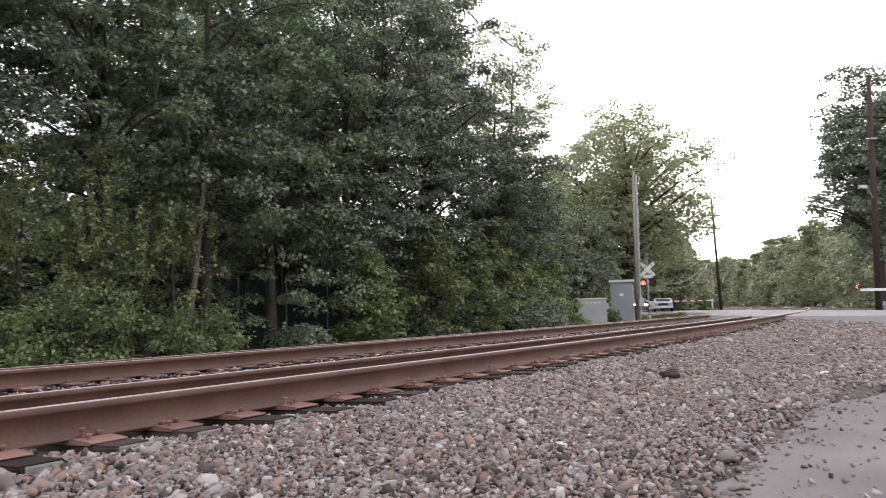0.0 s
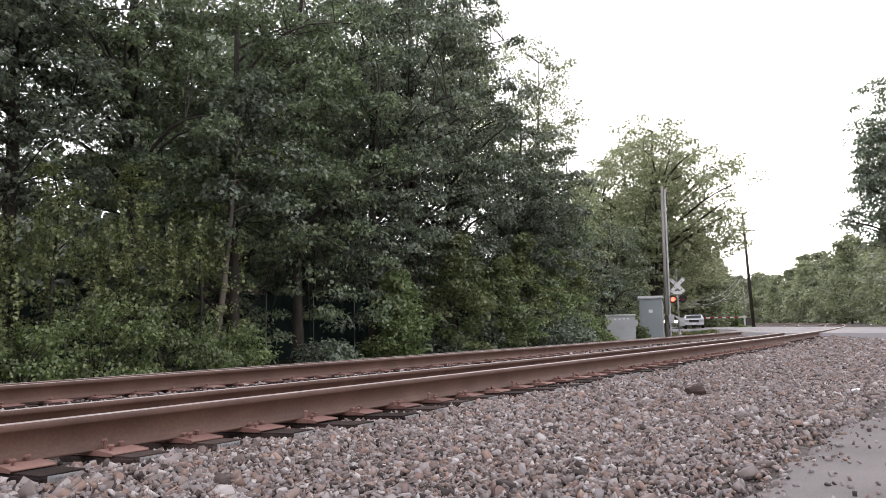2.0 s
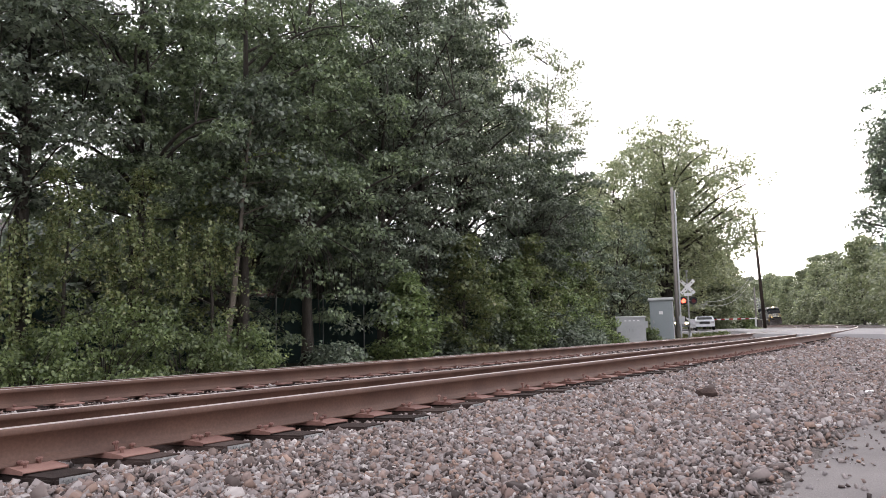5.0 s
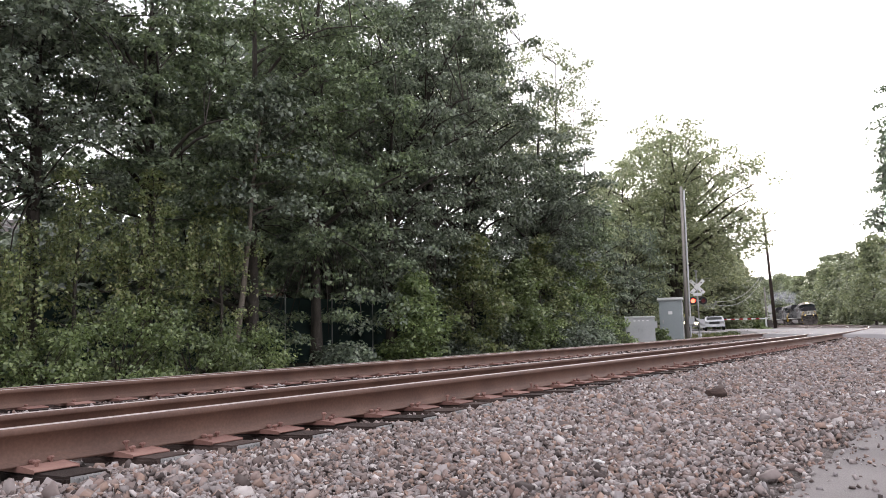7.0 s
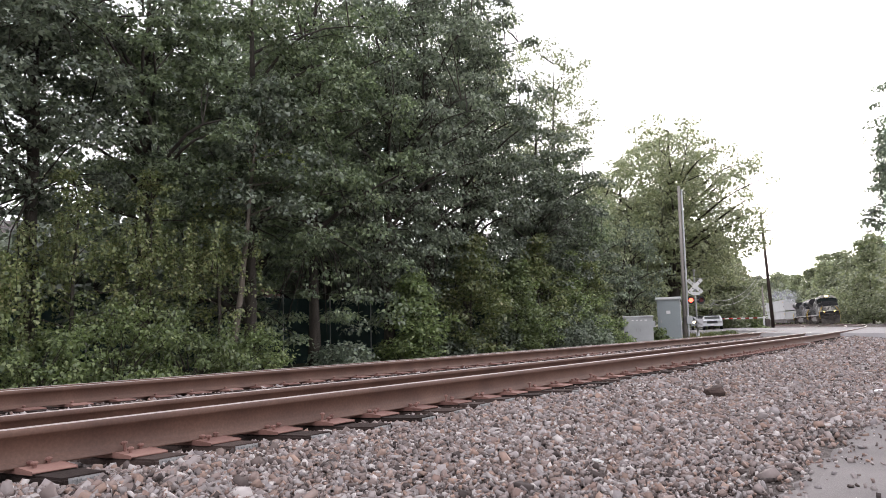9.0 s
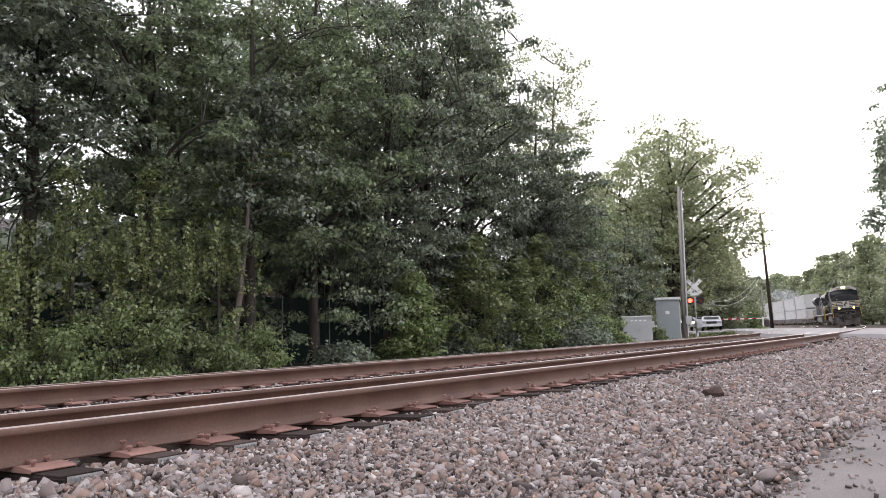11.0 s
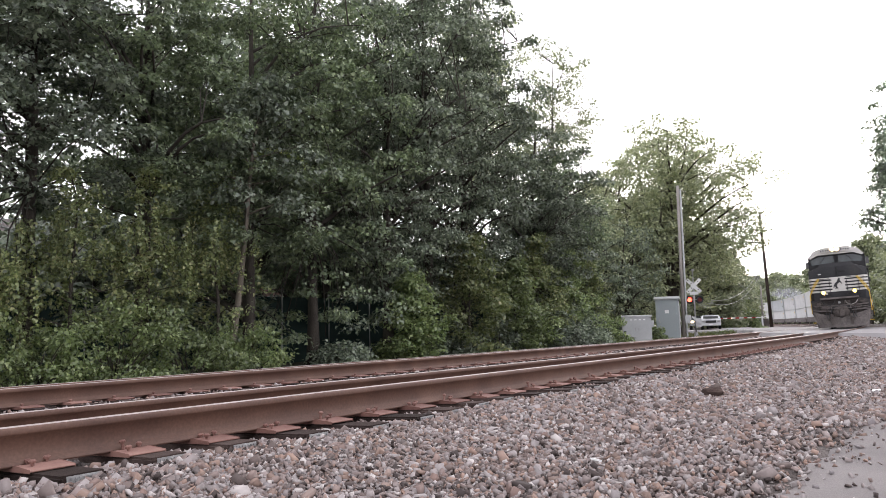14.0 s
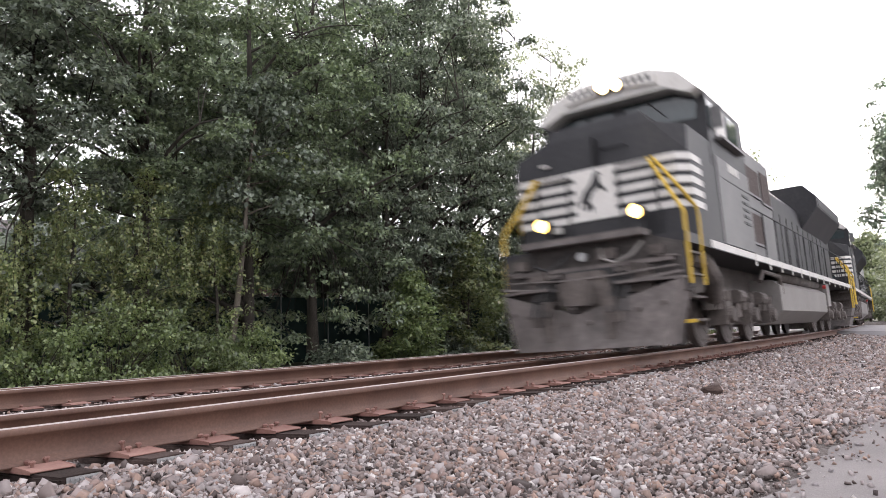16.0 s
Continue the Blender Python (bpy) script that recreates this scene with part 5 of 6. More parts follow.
    for ob in L.children:
        if ob.name.split(".")[0] in front:
            ob.location.y = 0.40
    return L


# ---------------------------------------------------------------- container cars
CAR_PITCH = 17.6


def well_car():
    W = thing("well_car", "low dusty brown well car carrying stacked containers", "railway wagon", group="well cars of the train")
    for s in (-1, 1):
        part("side_sill", prism([(-8.0, 0.42), (8.0, 0.42), (8.0, 1.0), (7.6, 1.34), (-7.6, 1.34), (-8.0, 1.0)], "x", s * 1.32, s * 1.45), M_WELL, W, bevel=0.01)
        for k in range(9):
            y = -7.2 + k * 1.8
            part("sill_rib", box(min(s * 1.44, s * 1.5), max(s * 1.44, s * 1.5), y - 0.05, y + 0.05, 0.45, 1.3), M_WELL, W)
        part("end_deck", prism([(s * 7.4, 0.9), (s * 8.7, 0.9), (s * 8.7, 1.15), (s * 8.0, 1.3), (s * 7.4, 1.3)], "x", -1.3, 1.3), M_WELL, W, bevel=0.02)
        bm = bmesh.new()
        for a in (-0.9, 0.9):
            if s > 0:
                rod((-0.8, s * 8.75 + a, 0.45), (-0.66, s * 8.75 + a, 0.45), 0.45, n=20, bm=bm)
                rod((0.66, s * 8.75 + a, 0.45), (0.8, s * 8.75 + a, 0.45), 0.45, n=20, bm=bm)
        if s > 0:
            for t in (-1, 1):
                prism([(s * 8.75 - 1.2, 0.45), (s * 8.75 - 0.5, 0.75), (s * 8.75 + 0.5, 0.75), (s * 8.75 + 1.2, 0.45), (s * 8.75 + 0.4, 0.3), (s * 8.75 - 0.4, 0.3)], "x", t * 0.85, t * 1.0, bm)
            part("wagon_bogie", bm, M_UNDER, W)
    part("floor_pan", box(-1.3, 1.3, -7.6, 7.6, 0.40, 0.46), M_WELL, W)
    return W


def container(material, label, length=16.1, height=2.72):
    C = thing("shipping_container", label, "container", group="containers on the train")
    n = 56
    half, w = length / 2, 1.27
    bm = bmesh.new()
    outline = []
    for s in (-1, 1):
        pts = []
        for k in range(n):
            y = -half + 0.12 + (length - 0.24) * k / (n - 1)
            pts.append((s * (w - (0.03 if (k // 1) % 2 else 0.0)), y * 1.0))
        outline += pts if s > 0 else pts[::-1]
    prism([(x, y) for x, y in outline], "z", 0.12, height - 0.08, bm)
    part("corrugated_shell", bm, material, C)
    for s in (-1, 1):
        for t in (-1, 1):
            part("corner_post", box(min(s * 1.14, s * 1.30), max(s * 1.14, s * 1.30), min(t * (half - 0.16), t * half), max(t * (half - 0.16), t * half), 0.0, height), material, C)
        part("bottom_rail", box(min(s * 1.22, s * 1.30), max(s * 1.22, s * 1.30), -half, half, 0.0, 0.14), material, C)
        part("top_rail", box(min(s * 1.22, s * 1.30), max(s * 1.22, s * 1.30), -half, half, height - 0.1, height), material, C)
        part("marking_bar", box(s * 1.305 - 0.004, s * 1.305 + 0.004, half - 1.5, half - 0.7, height - 0.75, height - 0.45), M_YELLOW, C, "small ochre marking")
        part("marking_bar", box(s * 1.305 - 0.004, s * 1.305 + 0.004, half - 1.3, half - 0.8, height * 0.35, height * 0.45), M_UNDER, C, "small dark marking")
        part("end_wall", box(-1.2, 1.2, min(s * (half - 0.1), s * (half - 0.02)), max(s * (half - 0.1), s * (half - 0.02)), 0.1, height - 0.05), material, C)
    return C


# ---------------------------------------------------------------- crossing and roadside things
def build_cabinets():
    c = thing("utility_cabinet", "low pale grey steel utility cabinet beside the track", "utility cabinet", pose(9.3, 34.9, -0.33, 0, 0, -14))
    part("body", box(-0.68, 0.68, -0.35, 0.35, 0.1, 1.38), M_CABGREY, c, bevel=0.02)
    part("plinth", box(-0.72, 0.72, -0.38, 0.38, -0.1, 0.1), M_MORTAR, c, bevel=0.01)
    part("lid", prism([(-0.40, 1.38), (0.40, 1.38), (0.40, 1.43), (0.0, 1.47), (-0.40, 1.43)], "x", -0.72, 0.72), M_CABGREY, c, bevel=0.01)
    for k in range(2):
        d = part("door", box(-0.64 + k * 0.65, -0.03 + k * 0.65, -0.375, -0.35, 0.16, 1.32), M_CABGREY, c, bevel=0.008)
        part("handle", box(-0.1 + k * 0.16, -0.06 + k * 0.16, -0.41, -0.375, 0.7, 0.85), M_GALV, d)
    for k in range(4):
        part("writing_bar", box(-0.3 + k * 0.2, -0.2 + k * 0.2, -0.379, -0.375, 1.22, 1.27), M_WHITE, c)
    part("conduit", tube([(-0.55, -0.4, 0.62), (-0.6, -0.42, 0.5), (-0.52, -0.42, 0.4), (-0.5, -0.4, 0.1)], 0.025), M_BLACK, c)
    part("junction_box", box(-0.62, -0.5, -0.43, -0.375, 0.62, 0.72), M_BLACK, c)
    part("meter_box", box(0.68, 0.8, -0.2, 0.1, 0.9, 1.2), M_CABGREY, c, bevel=0.01)
    t = thing("signal_bungalow", "tall blue-grey steel signal cabinet with a pitched lid", "signal cabinet", pose(12.85, 41.4, -0.33, 0, 0, -20))
    part("body", box(-0.62, 0.62, -0.5, 0.5, 0.12, 2.42), M_CABGREY2, t, bevel=0.02)
    part("base", box(-0.66, 0.66, -0.54, 0.54, -0.1, 0.12), M_MORTAR, t)
    part("roof", prism([(-0.60, 2.42), (0.60, 2.42), (0.60, 2.47), (0.0, 2.60), (-0.60, 2.47)], "x", -0.70, 0.70), M_CABGREY, t, bevel=0.01)
    d = part("door", box(-0.52, 0.52, -0.53, -0.5, 0.2, 2.3), M_CABGREY2, t, bevel=0.01)
    part("label_plate", box(-0.12, 0.10, -0.536, -0.53, 1.62, 1.80), M_WHITE, d)
    part("door_handle", box(-0.46, -0.40, -0.58, -0.53, 1.1, 1.3), M_GALV, d)
    sd = part("side_door", box(0.62, 0.65, -0.42, 0.42, 0.2, 2.3), M_CABGREY, t, bevel=0.01)
    part("vent", box(0.65, 0.665, -0.25, 0.25, 1.75, 2.05), M_CABGREY2, sd)
    part("side_latch", box(0.65, 0.70, -0.1, -0.02, 1.2, 1.45), M_GALV, sd)


def lamp_head(parent, x, lens, label):
    h = part("signal_hood", rod((x, -0.12, 2.52), (x, 0.1, 2.52), 0.155, 0.14, 16), M_BLACK, parent)
    part("backboard", rod((x, -0.02, 2.52), (x, 0.0, 2.52), 0.27, n=20), M_BLACK, h)
    vis = bmesh.new()
    for k in range(9):
        a0, a1 = math.pi * k / 9, math.pi * (k + 1) / 9
        vs = [vis.verts.new((x + r * math.cos(a), y, 2.52 + r * math.sin(a))) for r in (0.16, 0.175) for a in (a0, a1) for y in (-0.36, -0.1)]
        for f in ((0, 1, 3, 2), (4, 6, 7, 5), (0, 2, 6, 4), (1, 5, 7, 3)):
            vis.faces.new([vs[i] for i in f])
    part("visor", vis, M_BLACK, h)
    part("lens", rod((x, -0.15, 2.52), (x, -0.11, 2.52), 0.13, 0.15, 16), lens, h, label)


def build_signal():
    s = thing("crossing_signal", "railway crossing signal with white crossbuck and red lamps", "crossing signal", pose(16.73, 48, -0.25, 0, 0, -8))
    part("mast", rod((0, 0, 0), (0, 0, 4.45), 0.055, n=12), M_ALU, s, smooth=True)
    part("foundation", rod((0, 0, 0), (0, 0, 0.35), 0.16, 0.11, 12), M_ALU, s)
    for k, a in enumerate((45, -45)):
        bm = box(-0.62, 0.62, -0.10 - k * 0.012, -0.09 - k * 0.012, -0.115, 0.115)
        bmesh.ops.rotate(bm, verts=bm.verts, matrix=Matrix.Rotation(radians(a), 3, "Y"))
        bmesh.ops.translate(bm, verts=bm.verts, vec=(0, 0, 3.45))
        b = part("crossbuck_blade", bm, M_WHITE, s, "white crossbuck blade")
        for j in range(8):
            if abs(j - 3.5) < 1 or j % 2:
                continue
            x = -0.52 + j * 0.15
            bm = box(x - 0.02, x + 0.02, -0.118, -0.113, -0.05, 0.05)
            bmesh.ops.rotate(bm, verts=bm.verts, matrix=Matrix.Rotation(radians(a), 3, "Y"))
            bmesh.ops.translate(bm, verts=bm.verts, vec=(0, 0, 3.45))
            part("letter_bar", bm, M_BLACK, b)
    part("track_count_plate", box(-0.28, 0.28, -0.1, -0.085, 2.85, 3.05), M_WHITE, s)
    part("crossarm", rod((-0.45, 0, 2.52), (0.45, 0, 2.52), 0.035, n=8), M_ALU, s)
    lamp_head(s, -0.33, G_RED, "lit red flashing lamp")
    lamp_head(s, 0.33, G_DIM, "dark red flashing lamp")
    part("bell", rod((0, 0, 4.45), (0, 0, 4.58), 0.13, 0.08, 12), M_ALU, s)
    part("side_arm", rod((0, 0, 3.95), (0.85, 0, 3.97), 0.015, n=6), M_ALU, s)
    part("gate_mechanism", box(-0.02, 0.34, -0.2, 0.25, 0.72, 1.28), M_ALU, s, bevel=0.03)
    part("counterweight", prism([(0.05, 1.0), (0.30, 0.85), (0.36, 0.95), (0.12, 1.25), (-0.25, 1.42), (-0.28, 1.36)], "y", -0.3, -0.24), M_ALU, s)
    for k in range(3):
        part("signal_cable", tube([(0.3 - 0.1 * k, 0.05, 2.45), (0.6, 0.05, 2.2 - 0.12 * k), (1.0, 0.1, 2.25 - 0.1 * k), (1.25, 0.1, 2.42)], 0.014), M_WIREL, s)


def build_gate(name, x, y, turn, length, lamps, label):
    g = thing("crossing_gate", label, "crossing gate", pose(x, y, -0.1, 0, 0, turn))
    part("post", rod((0, 0, 0), (0, 0, 1.45), 0.09, n=10), M_WHITE, g)
    part("mechanism", box(0.12, 0.55, -0.22, 0.22, 0.35, 1.15), M_UNDER, g, bevel=0.03)
    arm = part("arm", box(-length, 0.2, -0.03, 0.03, 1.22, 1.34), M_WHITE, g, "white gate arm with red bands")
    n = int(length / 0.85)
    for k in range(n):
        x0 = -length + 0.25 + k * 0.85
        part("red_band", box(x0, x0 + 0.4, -0.034, 0.034, 1.216, 1.344), M_REDP, arm)
    for f, lit in lamps:
        b = part("gate_lamp", rod((-length * f, -0.10, 1.44), (-length * f, 0.06, 1.44), 0.10, n=12), M_BLACK, arm)
        part("gate_lens", rod((-length * f, -0.13, 1.44), (-length * f, -0.1, 1.44), 0.10, n=12), G_GATE if lit else G_DIM, b, "lit red gate lamp" if lit else "")
    return g


def utility_pole(x, y, height, r, m, label, top=(0, 0), arms=(), name="utility_pole"):
    p = thing(name, label, "pole", pose(x, y, -0.3))
    part("shaft", rod((0, 0, 0), (top[0], top[1], height), r, r * 0.68, 12), m, p, smooth=True)
    for z, w in arms:
        f = z / height
        a = part("crossarm", box(top[0] * f - w, top[0] * f + w, top[1] * f - 0.06, top[1] * f + 0.06, z - 0.06, z + 0.06), m, p)
        for k in (-0.9, -0.45, 0.45, 0.9):
            part("insulator", rod((top[0] * f + w * k, top[1] * f, z + 0.06), (top[0] * f + w * k, top[1] * f, z + 0.2), 0.04, 0.025, 8), M_GALV, a)
    return p


def wire(p0, p1, sag, r=0.02, m=None, label="thin sagging overhead cable between poles"):
    p0, p1 = Vector(p0), Vector(p1)
    pts = [p0.lerp(p1, k / 14) - Vector((0, 0, sag * 4 * (k / 14) * (1 - k / 14))) for k in range(15)]
    V, F = branch_mesh([[(p, r) for p in pts]], 5)
    w = obj("overhead_cable", V, F, m or M_WIRE)
    return tagged(w, label, "cable")


def build_poles():
    p = utility_pole(14.91, 45, 9.75, 0.125, M_WOODP, "bare weathered grey wooden pole", (0.17, 0))
    part("conduit", rod((0.17, -0.13, 0.1), (0.30, -0.11, 9.5), 0.06, n=8), M_ALU, p, "pale metal conduit up the pole")
    part("pole_box", box(0.05, 0.4, -0.3, -0.1, 1.0, 1.5), M_CABGREY, p, bevel=0.02)
    utility_pole(34.93, 77, 12.9, 0.19, M_WOODD, "dark creosoted pole leaning beside the crossing", (-0.4, 0), ((10.9, 1.3),))
    utility_pole(35.6, 80.5, 5.0, 0.12, M_WOODP, "short grey wooden post near the leaning pole", (0, 0), name="wooden_post")
    utility_pole(32.48, 85, 8.5, 0.16, M_WOODD, "thin dark pole among the trees", (-0.3, 0))
    q = utility_pole(30.9, 45, 16.0, 0.22, M_WOODD, "tall dark utility pole with crossarms and a street lamp", (0.5, 0), ((13.2, 1.5), (10.9, 1.2)))
    part("transformer_bracket", box(0.1, 0.5, -0.4, -0.15, 11.6, 11.7), M_GALV, q)
    part("lamp_arm", tube([(0.25, 0, 7.6), (-0.3, -0.4, 8.1), (-0.75, -0.6, 8.35)], 0.035, 8), M_ALU, q)
    part("street_lamp_head", box(-1.1, -0.65, -0.75, -0.45, 8.28, 8.5), M_ALU, q, "pale street lamp head", bevel=0.05)
    wire((17.9, 48.1, 2.2), (34.6, 77, 7.2), 1.2, 0.02, M_WIREL)
    wire((17.9, 48.1, 2.0), (34.6, 77, 6.9), 1.45, 0.02, M_WIREL)
    wire((15.05, 45, 9.4), (34.6, 77, 10.9), 0.7, 0.014)
    for dx, z in ((-1.2, 10.6), (1.2, 10.6), (0, 8.0), (0, 7.6)):
        wire((31.3 + dx, 45, z + (2.4 if z > 9 else 1.6)), (34.6 + dx, 77, z + 0.2), 0.8, 0.022)


def car(x, y, turn, paint, label, lit=False, suv=True):
    c = thing("car", label, "car", pose(x, y, 0.06, 0, 0, turn))
    # local: front towards -y
    h = 1.75 if suv else 1.45
    side = [(-2.2, 0.42), (-2.28, 0.75), (-2.15, 1.0), (-1.05, 1.10), (-0.45, h - 0.06), (0.2, h), (1.7, h - 0.04), (2.15, 1.1), (2.25, 0.7), (2.2, 0.4)]
    body = prism(side, "x", -0.92, 0.92)
    for v in body.verts:
        if v.co.z > 1.15:
            v.co.x *= 0.84
    b = part("body", body, paint, c, bevel=0.05)
    wsx = prism([(-1.11, 1.13), (-0.53, h - 0.09), (-0.46, h - 0.09), (-1.02, 1.13)], "x", -0.70, 0.70)
    part("windscreen", wsx, M_CARGL, c, "dark windscreen")
    for s in (-1, 1):
        part("side_glass", prism([(-0.7, 1.18), (-0.35, h - 0.18), (1.5, h - 0.16), (1.8, 1.18)], "x", s * 0.80, s * 0.87), M_CARGL, c)
        lg = part("headlight", box(min(s * 0.52, s * 0.86), max(s * 0.52, s * 0.86), -2.30, -2.12, 0.74, 0.92), M_GALV if not lit else G_CAR, c, "lit headlight" if lit else "clear headlight", bevel=0.02)
        part("mirror", box(min(s * 0.9, s * 1.08), max(s * 0.9, s * 1.08), -0.75, -0.6, 1.12, 1.28), M_BLACK, c, bevel=0.02)
        for yy in (-1.4, 1.4):
            w = part("wheel", rod((s * 0.72, yy, 0.34), (s * 0.93, yy, 0.34), 0.34, n=20), M_TYRE, c)
            part("rim", rod((s * 0.92, yy, 0.34), (s * 0.94, yy, 0.34), 0.22, n=14), M_GALV, w)
    part("grille", box(-0.48, 0.48, -2.31, -2.2, 0.68, 0.92), M_BLACK, c, bevel=0.02)
    part("bumper", box(-0.9, 0.9, -2.33, -2.15, 0.42, 0.62), M_BLACK if suv else paint, c, bevel=0.04)
    part("number_plate", box(-0.16, 0.16, -2.345, -2.33, 0.5, 0.6), M_WHITE, c)
    part("roof_rack", box(-0.6, 0.6, -0.3, -0.2, h - 0.02, h + 0.04), M_BLACK, c)
    return c


def build_roadside():
    build_gate("gate", 33.1, 75, 0, 4.75, ((1.0, True),), "lowered red and white gate arm beyond the tracks")
    build_gate("gate", 27.0, 31.0, 175, -6.2, ((1.0, True),), "lowered red and white gate arm before the tracks")
    car(26.6, 72.0, -20, M_CARW, "white estate car waiting at the crossing", False, False)
    # guardrail by the far side of the road
    g = thing("guardrail", "zinc guardrail beside the crossing road", "guardrail", pose(38, 47, -0.1, 0, 0, 8))
    for k in range(6):
        part("guardrail_post", box(-6 + k * 2.4 - 0.06, -6 + k * 2.4 + 0.06, -0.05, 0.07, -0.2, 0.75), M_WOODP, g)
    part("guardrail_beam", prism([(-0.10, 0.45), (-0.06, 0.52), (-0.10, 0.60), (-0.06, 0.68), (-0.10, 0.75), (-0.07, 0.75), (-0.03, 0.68), (-0.07, 0.60), (-0.03, 0.52), (-0.07, 0.45)], "x", -6.5, 6.5), M_RAILB, g)
    # building and screened fence behind the wood
    f = thing("fence", "fence hung with dark green screen cloth behind the trees", "fence")
    for k in range(26):
        u = -14 + k * 2.4
        a, b = on(u, 15.6), on(u + 2.4, 15.6)
        part("fence_post", rod((a.x, a.y, -0.4), (a.x, a.y, 2.1), 0.035, n=6), M_GALV, f)
        d = (b - a)
        nrm = Vector((d.y, -d.x, 0)).normalized() * 0.012
        bm = bmesh.new()
        vs = [bm.verts.new(p) for p in (a + nrm + Vector((0, 0, -0.36)), b + nrm + Vector((0, 0, -0.36)), b + nrm + Vector((0, 0, 1.95)), a + nrm + Vector((0, 0, 1.95)),
                                       a - nrm + Vector((0, 0, -0.36)), b - nrm + Vector((0, 0, -0.36)), b - nrm + Vector((0, 0, 1.95)), a - nrm + Vector((0, 0, 1.95)))]
        for q in ((0, 1, 2, 3), (4, 7, 6, 5), (0, 4, 5, 1), (1, 5, 6, 2), (2, 6, 7, 3), (3, 7, 4, 0)):
            bm.faces.new([vs[i] for i in q])
        part("screen_panel", bm, M_SCREEN, f)
    h = thing("building", "pinkish brick building glimpsed behind the wood", "building", pose(-15.5, 37, -0.36, 0, 0, 32))
    part("wall", box(-11, 11, 0, 8, 0, 5.2), M_BRICK, h)
    part("roof", prism([(-0.6, 5.2), (8.6, 5.2), (4, 7.4)], "x", -11.5, 11.5), M_UNDER, h)
    for k in range(4):
        w = part("window", box(-8.5 + k * 5, -7.2 + k * 5, -0.05, 0.02, 1.6, 3.2), M_WHITE, h)
        part("pane", box(-8.4 + k * 5, -7.3 + k * 5, -0.07, -0.05, 1.7, 3.1), M_GLASSD, w)
    # verge grass by the crossing
    rng = np.random.default_rng(77)
    n = 15000
    U, Lt = rng.uniform(36, 80, n), rng.uniform(7.4, 12.5, n)
    keep = (Lt > 8.6 + 0.9 * np.sin(U * 0.7) + rng.normal(0, 0.4, n)) & (np.sin(U * 1.3) * np.cos(Lt * 2.1) + rng.random(n) > 0.1) & (U > 40 + rng.normal(0, 2, n))
    U, Lt = U[keep], Lt[keep]
    X, Y = on_np(U, Lt)
    m = len(X)
    hgt = rng.uniform(0.12, 0.45, m) * (0.6 + 0.5 * np.sin(X * 1.7) * np.cos(Y * 0.9))
    az = rng.uniform(0, 6.3, m)
    base = np.stack([X, Y, np.where(Lt < 9, bed_z(Lt), -0.35)], 1)
    wv = np.stack([np.cos(az), np.sin(az), 0 * az], 1) * 0.045
    tip = base + np.stack([np.cos(az + 1.3) * hgt * 0.3, np.sin(az + 1.3) * hgt * 0.3, hgt], 1)
    P = np.stack([base - wv, base + wv, tip + wv * 0.2, tip - wv * 0.2], 1).reshape(-1, 3)
    F = np.arange(m * 4).reshape(-1, 4)
    tagged(obj("verge_grass", P, F, M_GRASS), "rough green verge grass beside the crossing", "grass", kind="stuff")
    for k, (u, lat, w, hh) in enumerate(((35.9, 8.3, 0.55, 0.95), (37.2, 9.3, 0.5, 0.6), (58, 9.0, 0.8, 0.5), (76, 8.6, 1.0, 0.9), (62, 10.5, 0.9, 0.4))):
        p = on(u, lat)
        bush(p.x, p.y, w, hh, M_LEAFB, "small green shrub beside the cabinets", 270 + k, n=36, per=50, size=0.09, spread=0.22)
    for u, lat, w in ((8.7, -3.0, 0.05), (6.2, -2.2, 0.03), (13.5, -2.4, 0.07), (3.6, -2.2, 0.03)):
        p = on(u, lat, float(bed_z(lat)) + 0.03)
        bm = prism([(-w, -w * 0.4), (w * 0.7, -w * 0.5), (w, w * 0.3), (-w * 0.5, w * 0.5)], "z", -0.004, 0.006)
        c = part("litter_scrap", bm, M_WHITE)
        c.matrix_world = pose(p.x, p.y, p.z, 12, -8, u * 40)
        tagged(c, "pale scrap of litter on the ballast", "litter")
    # dark clod on the ballast
    p = on(7.35, -1.735, -0.045)
    bm = bmesh.new()
    bmesh.ops.create_icosphere(bm, subdivisions=2, radius=0.075)
    for v in bm.verts:
        v.co = Vector((v.co.x * 1.5, v.co.y, v.co.z * 0.7)) * (1 + 0.35 * noise.noise(v.co * 22))
    c = part("dark_clod", bm, M_TIE)
    c.location = p
    tagged(c, "dark clod of wood lying on the ballast", "clod")


# ---------------------------------------------------------------- what moves
def nose_u(t):
    d = 16.0 - t
    return 10.54 + 18.091 * d - 0.0326 * d * d


def train_pose(u, half):
    """The pose of a vehicle whose middle stands at u, carried on its bogies."""
    a, b = on(u - half, GAUGE / 2), on(u + half, GAUGE / 2)
    y = (a - b).normalized()
    x = Vector((y.y, -y.x, 0))
    m = Matrix((x, y, Vector((0, 0, 1)))).transposed().to_4x4()
    m.translation = (a + b) / 2 + Vector((0, 0, 0.166))
    return m @ Matrix.Rotation(CANT, 4, "Y")


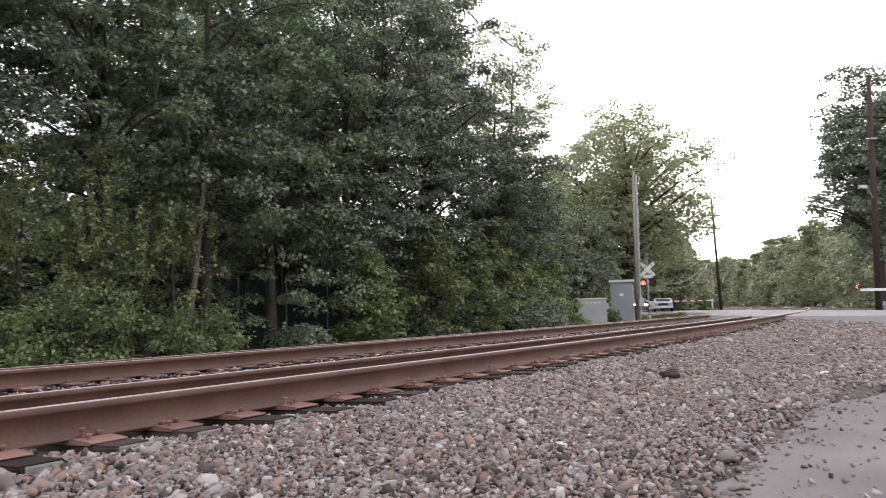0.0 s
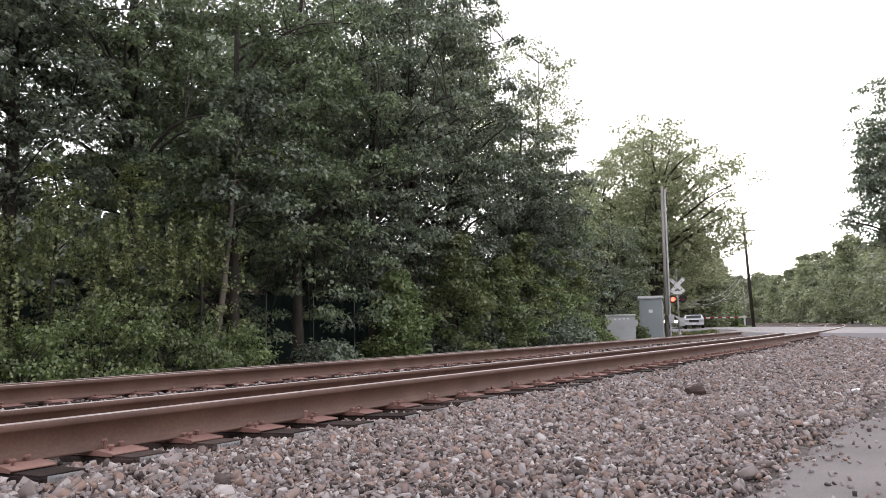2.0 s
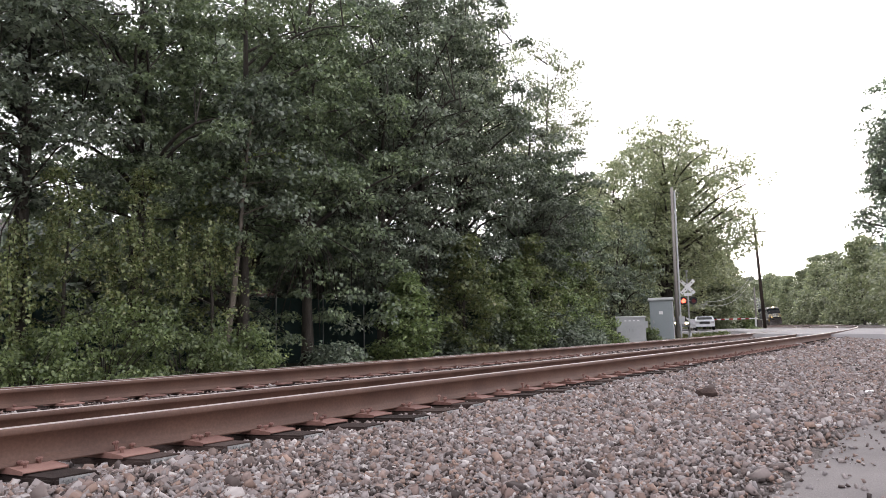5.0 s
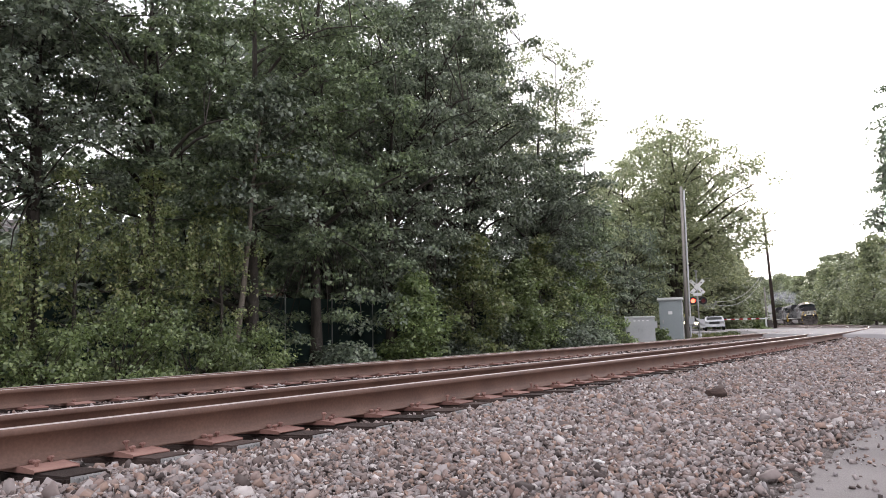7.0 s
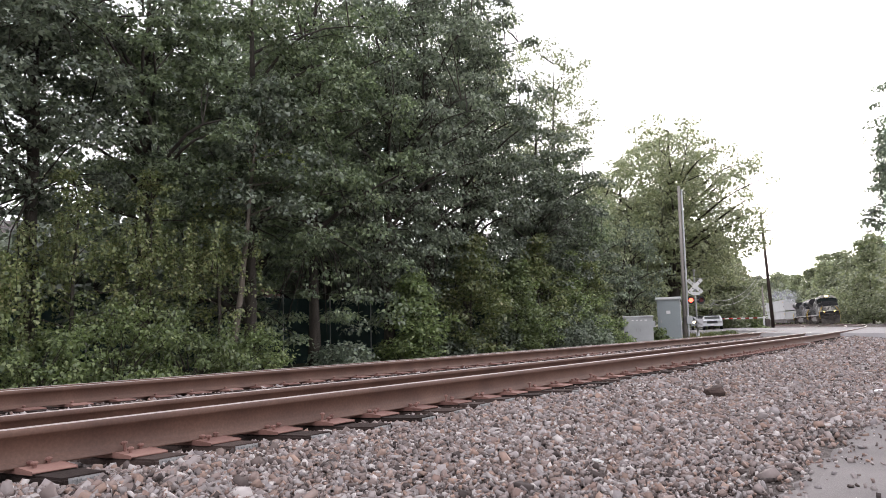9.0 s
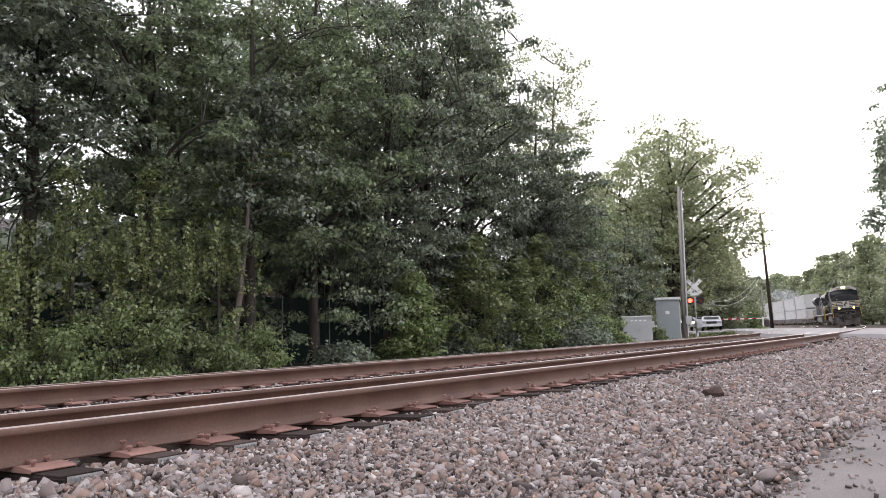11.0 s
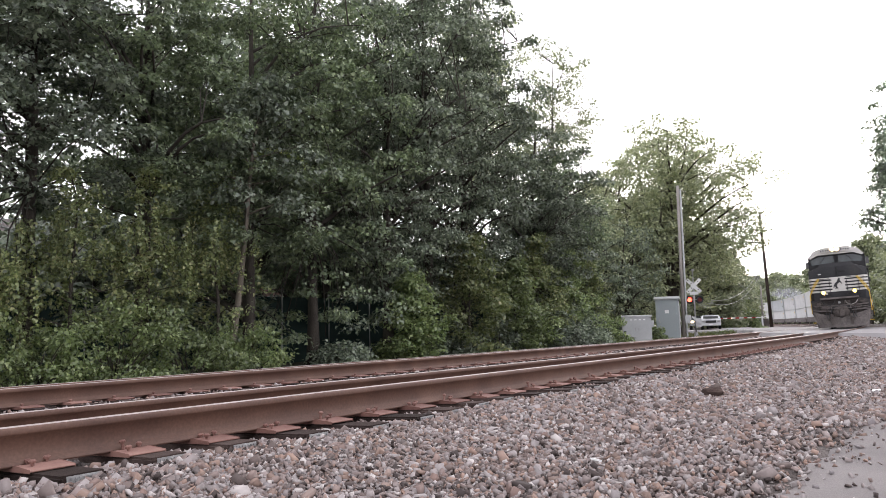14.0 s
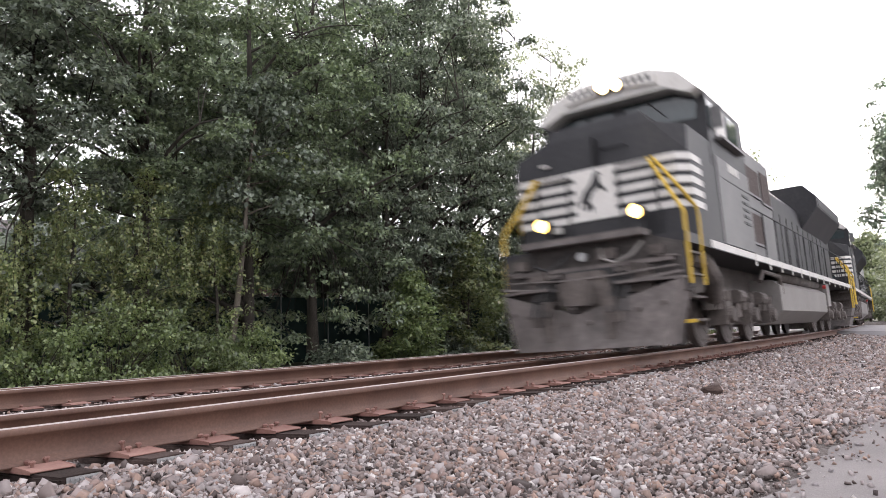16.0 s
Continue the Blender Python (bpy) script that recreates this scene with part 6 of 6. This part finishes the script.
TIMES = [k * 0.5 for k in range(33)]
wheels_lead = []
rest = []
lead = locomotive("black freight locomotive with white nose stripes and lit headlights", True, wheels_lead)
second = locomotive("second black freight locomotive with white nose stripes, coupled behind", False, rest)
lead.scale = second.scale = (0.97, 1, 1)
MOVERS = [(lead, 10.9, 6.7, 0.0), (second, 10.9 + 23.0, 6.7, 0.0)]
first_car, first_white = well_car(), container(M_CONT, "white corrugated shipping container with small markings")
first_grey = container(M_CONTG, "pale grey corrugated shipping container with small markings")
for k in range(10):
    off = 10.9 + 46.0 + 8.9 + k * CAR_PITCH
    w = first_car if k == 0 else copy_thing(first_car, Matrix())
    lo = first_white if k == 0 else copy_thing(first_white, Matrix())
    up = (first_grey if k == 5 else copy_thing(first_grey, Matrix())) if k in (5, 8) else copy_thing(first_white, Matrix())
    MOVERS += [(w, off, 8.75, 0.0), (lo, off, 8.75, 0.47), (up, off, 8.75, 0.47 + 2.80)]


# exhaust haze: thin drifting shreds over the locomotives
def exhaust():
    rng = np.random.default_rng(31)
    n = 420
    f = rng.random(n)
    c = np.stack([rng.normal(0, 0.5 + 1.6 * f), -1 - 34 * f, 5.0 + 3.2 * f ** 0.7 + rng.normal(0, 0.35 + 0.7 * f)], 1)
    k = 7
    V = []
    for i in range(n):
        s = (0.3 + 0.6 * f[i]) * rng.uniform(0.7, 1.2)
        a, b = rng.normal(size=3), rng.normal(size=3)
        a /= np.linalg.norm(a)
        b -= a * (a @ b)
        b /= np.linalg.norm(b)
        for j in range(k):
            w = 2 * math.pi * j / k
            V.append(c[i] + (a * math.cos(w) + b * math.sin(w)) * s * rng.uniform(0.6, 1.1))
    m = bpy.data.materials.new("thin_exhaust")
    m.use_nodes = True
    nt = m.node_tree
    b = nt.nodes["Principled BSDF"]
    b.inputs["Base Color"].default_value = (0.7, 0.72, 0.75, 1)
    b.inputs["Roughness"].default_value = 1.0
    b.inputs["Alpha"].default_value = 0.08
    e = thing("exhaust_smoke", "thin grey diesel exhaust drifting over the train", "smoke")
    obj("smoke_shreds", V, np.arange(n * k).reshape(n, k), m, e)
    return e


smoke = exhaust()


def motions():
    for ob, off, half, z in MOVERS:
        walk(ob, [(t, train_pose(nose_u(t) + off, half) @ pose(0, 0, z)) for t in TIMES])
    steps = [k / 30 for k in range(481)]
    for w in wheels_lead:
        at = w.location.copy()
        walk(w, [(t, Matrix.Translation(at) @ Matrix.Rotation((nose_u(t) / WHEEL_R) % (2 * math.pi), 4, "X")) for t in steps])
    walk(waiting, [(0.0, pose(28.0, 82.0, 0.06, 0, 0, -30)), (7.0, pose(28.0, 82.0, 0.06, 0, 0, -30)), (8.4, pose(27.35, 77.6, 0.06, 0, 0, -22)), (9.0, pose(27.2, 77.0, 0.06, 0, 0, -20)), (16.0, pose(27.2, 77.0, 0.06, 0, 0, -20))])
    # the exhaust follows the train, then hangs back over the curve
    walk(smoke, [(t, train_pose(max(nose_u(t) + 14, 196 - 1.6 * t), 6.7)) for t in TIMES])


build_ground()
build_ballast()
build_left_wood()
build_far_trees()
build_cabinets()
build_signal()
build_poles()
build_roadside()
waiting = car(25.6, 79.5, -8, M_CARD, "silver car with lit headlights drawing up at the crossing", True, False)
build_track(True)
build_track(False)
motions()
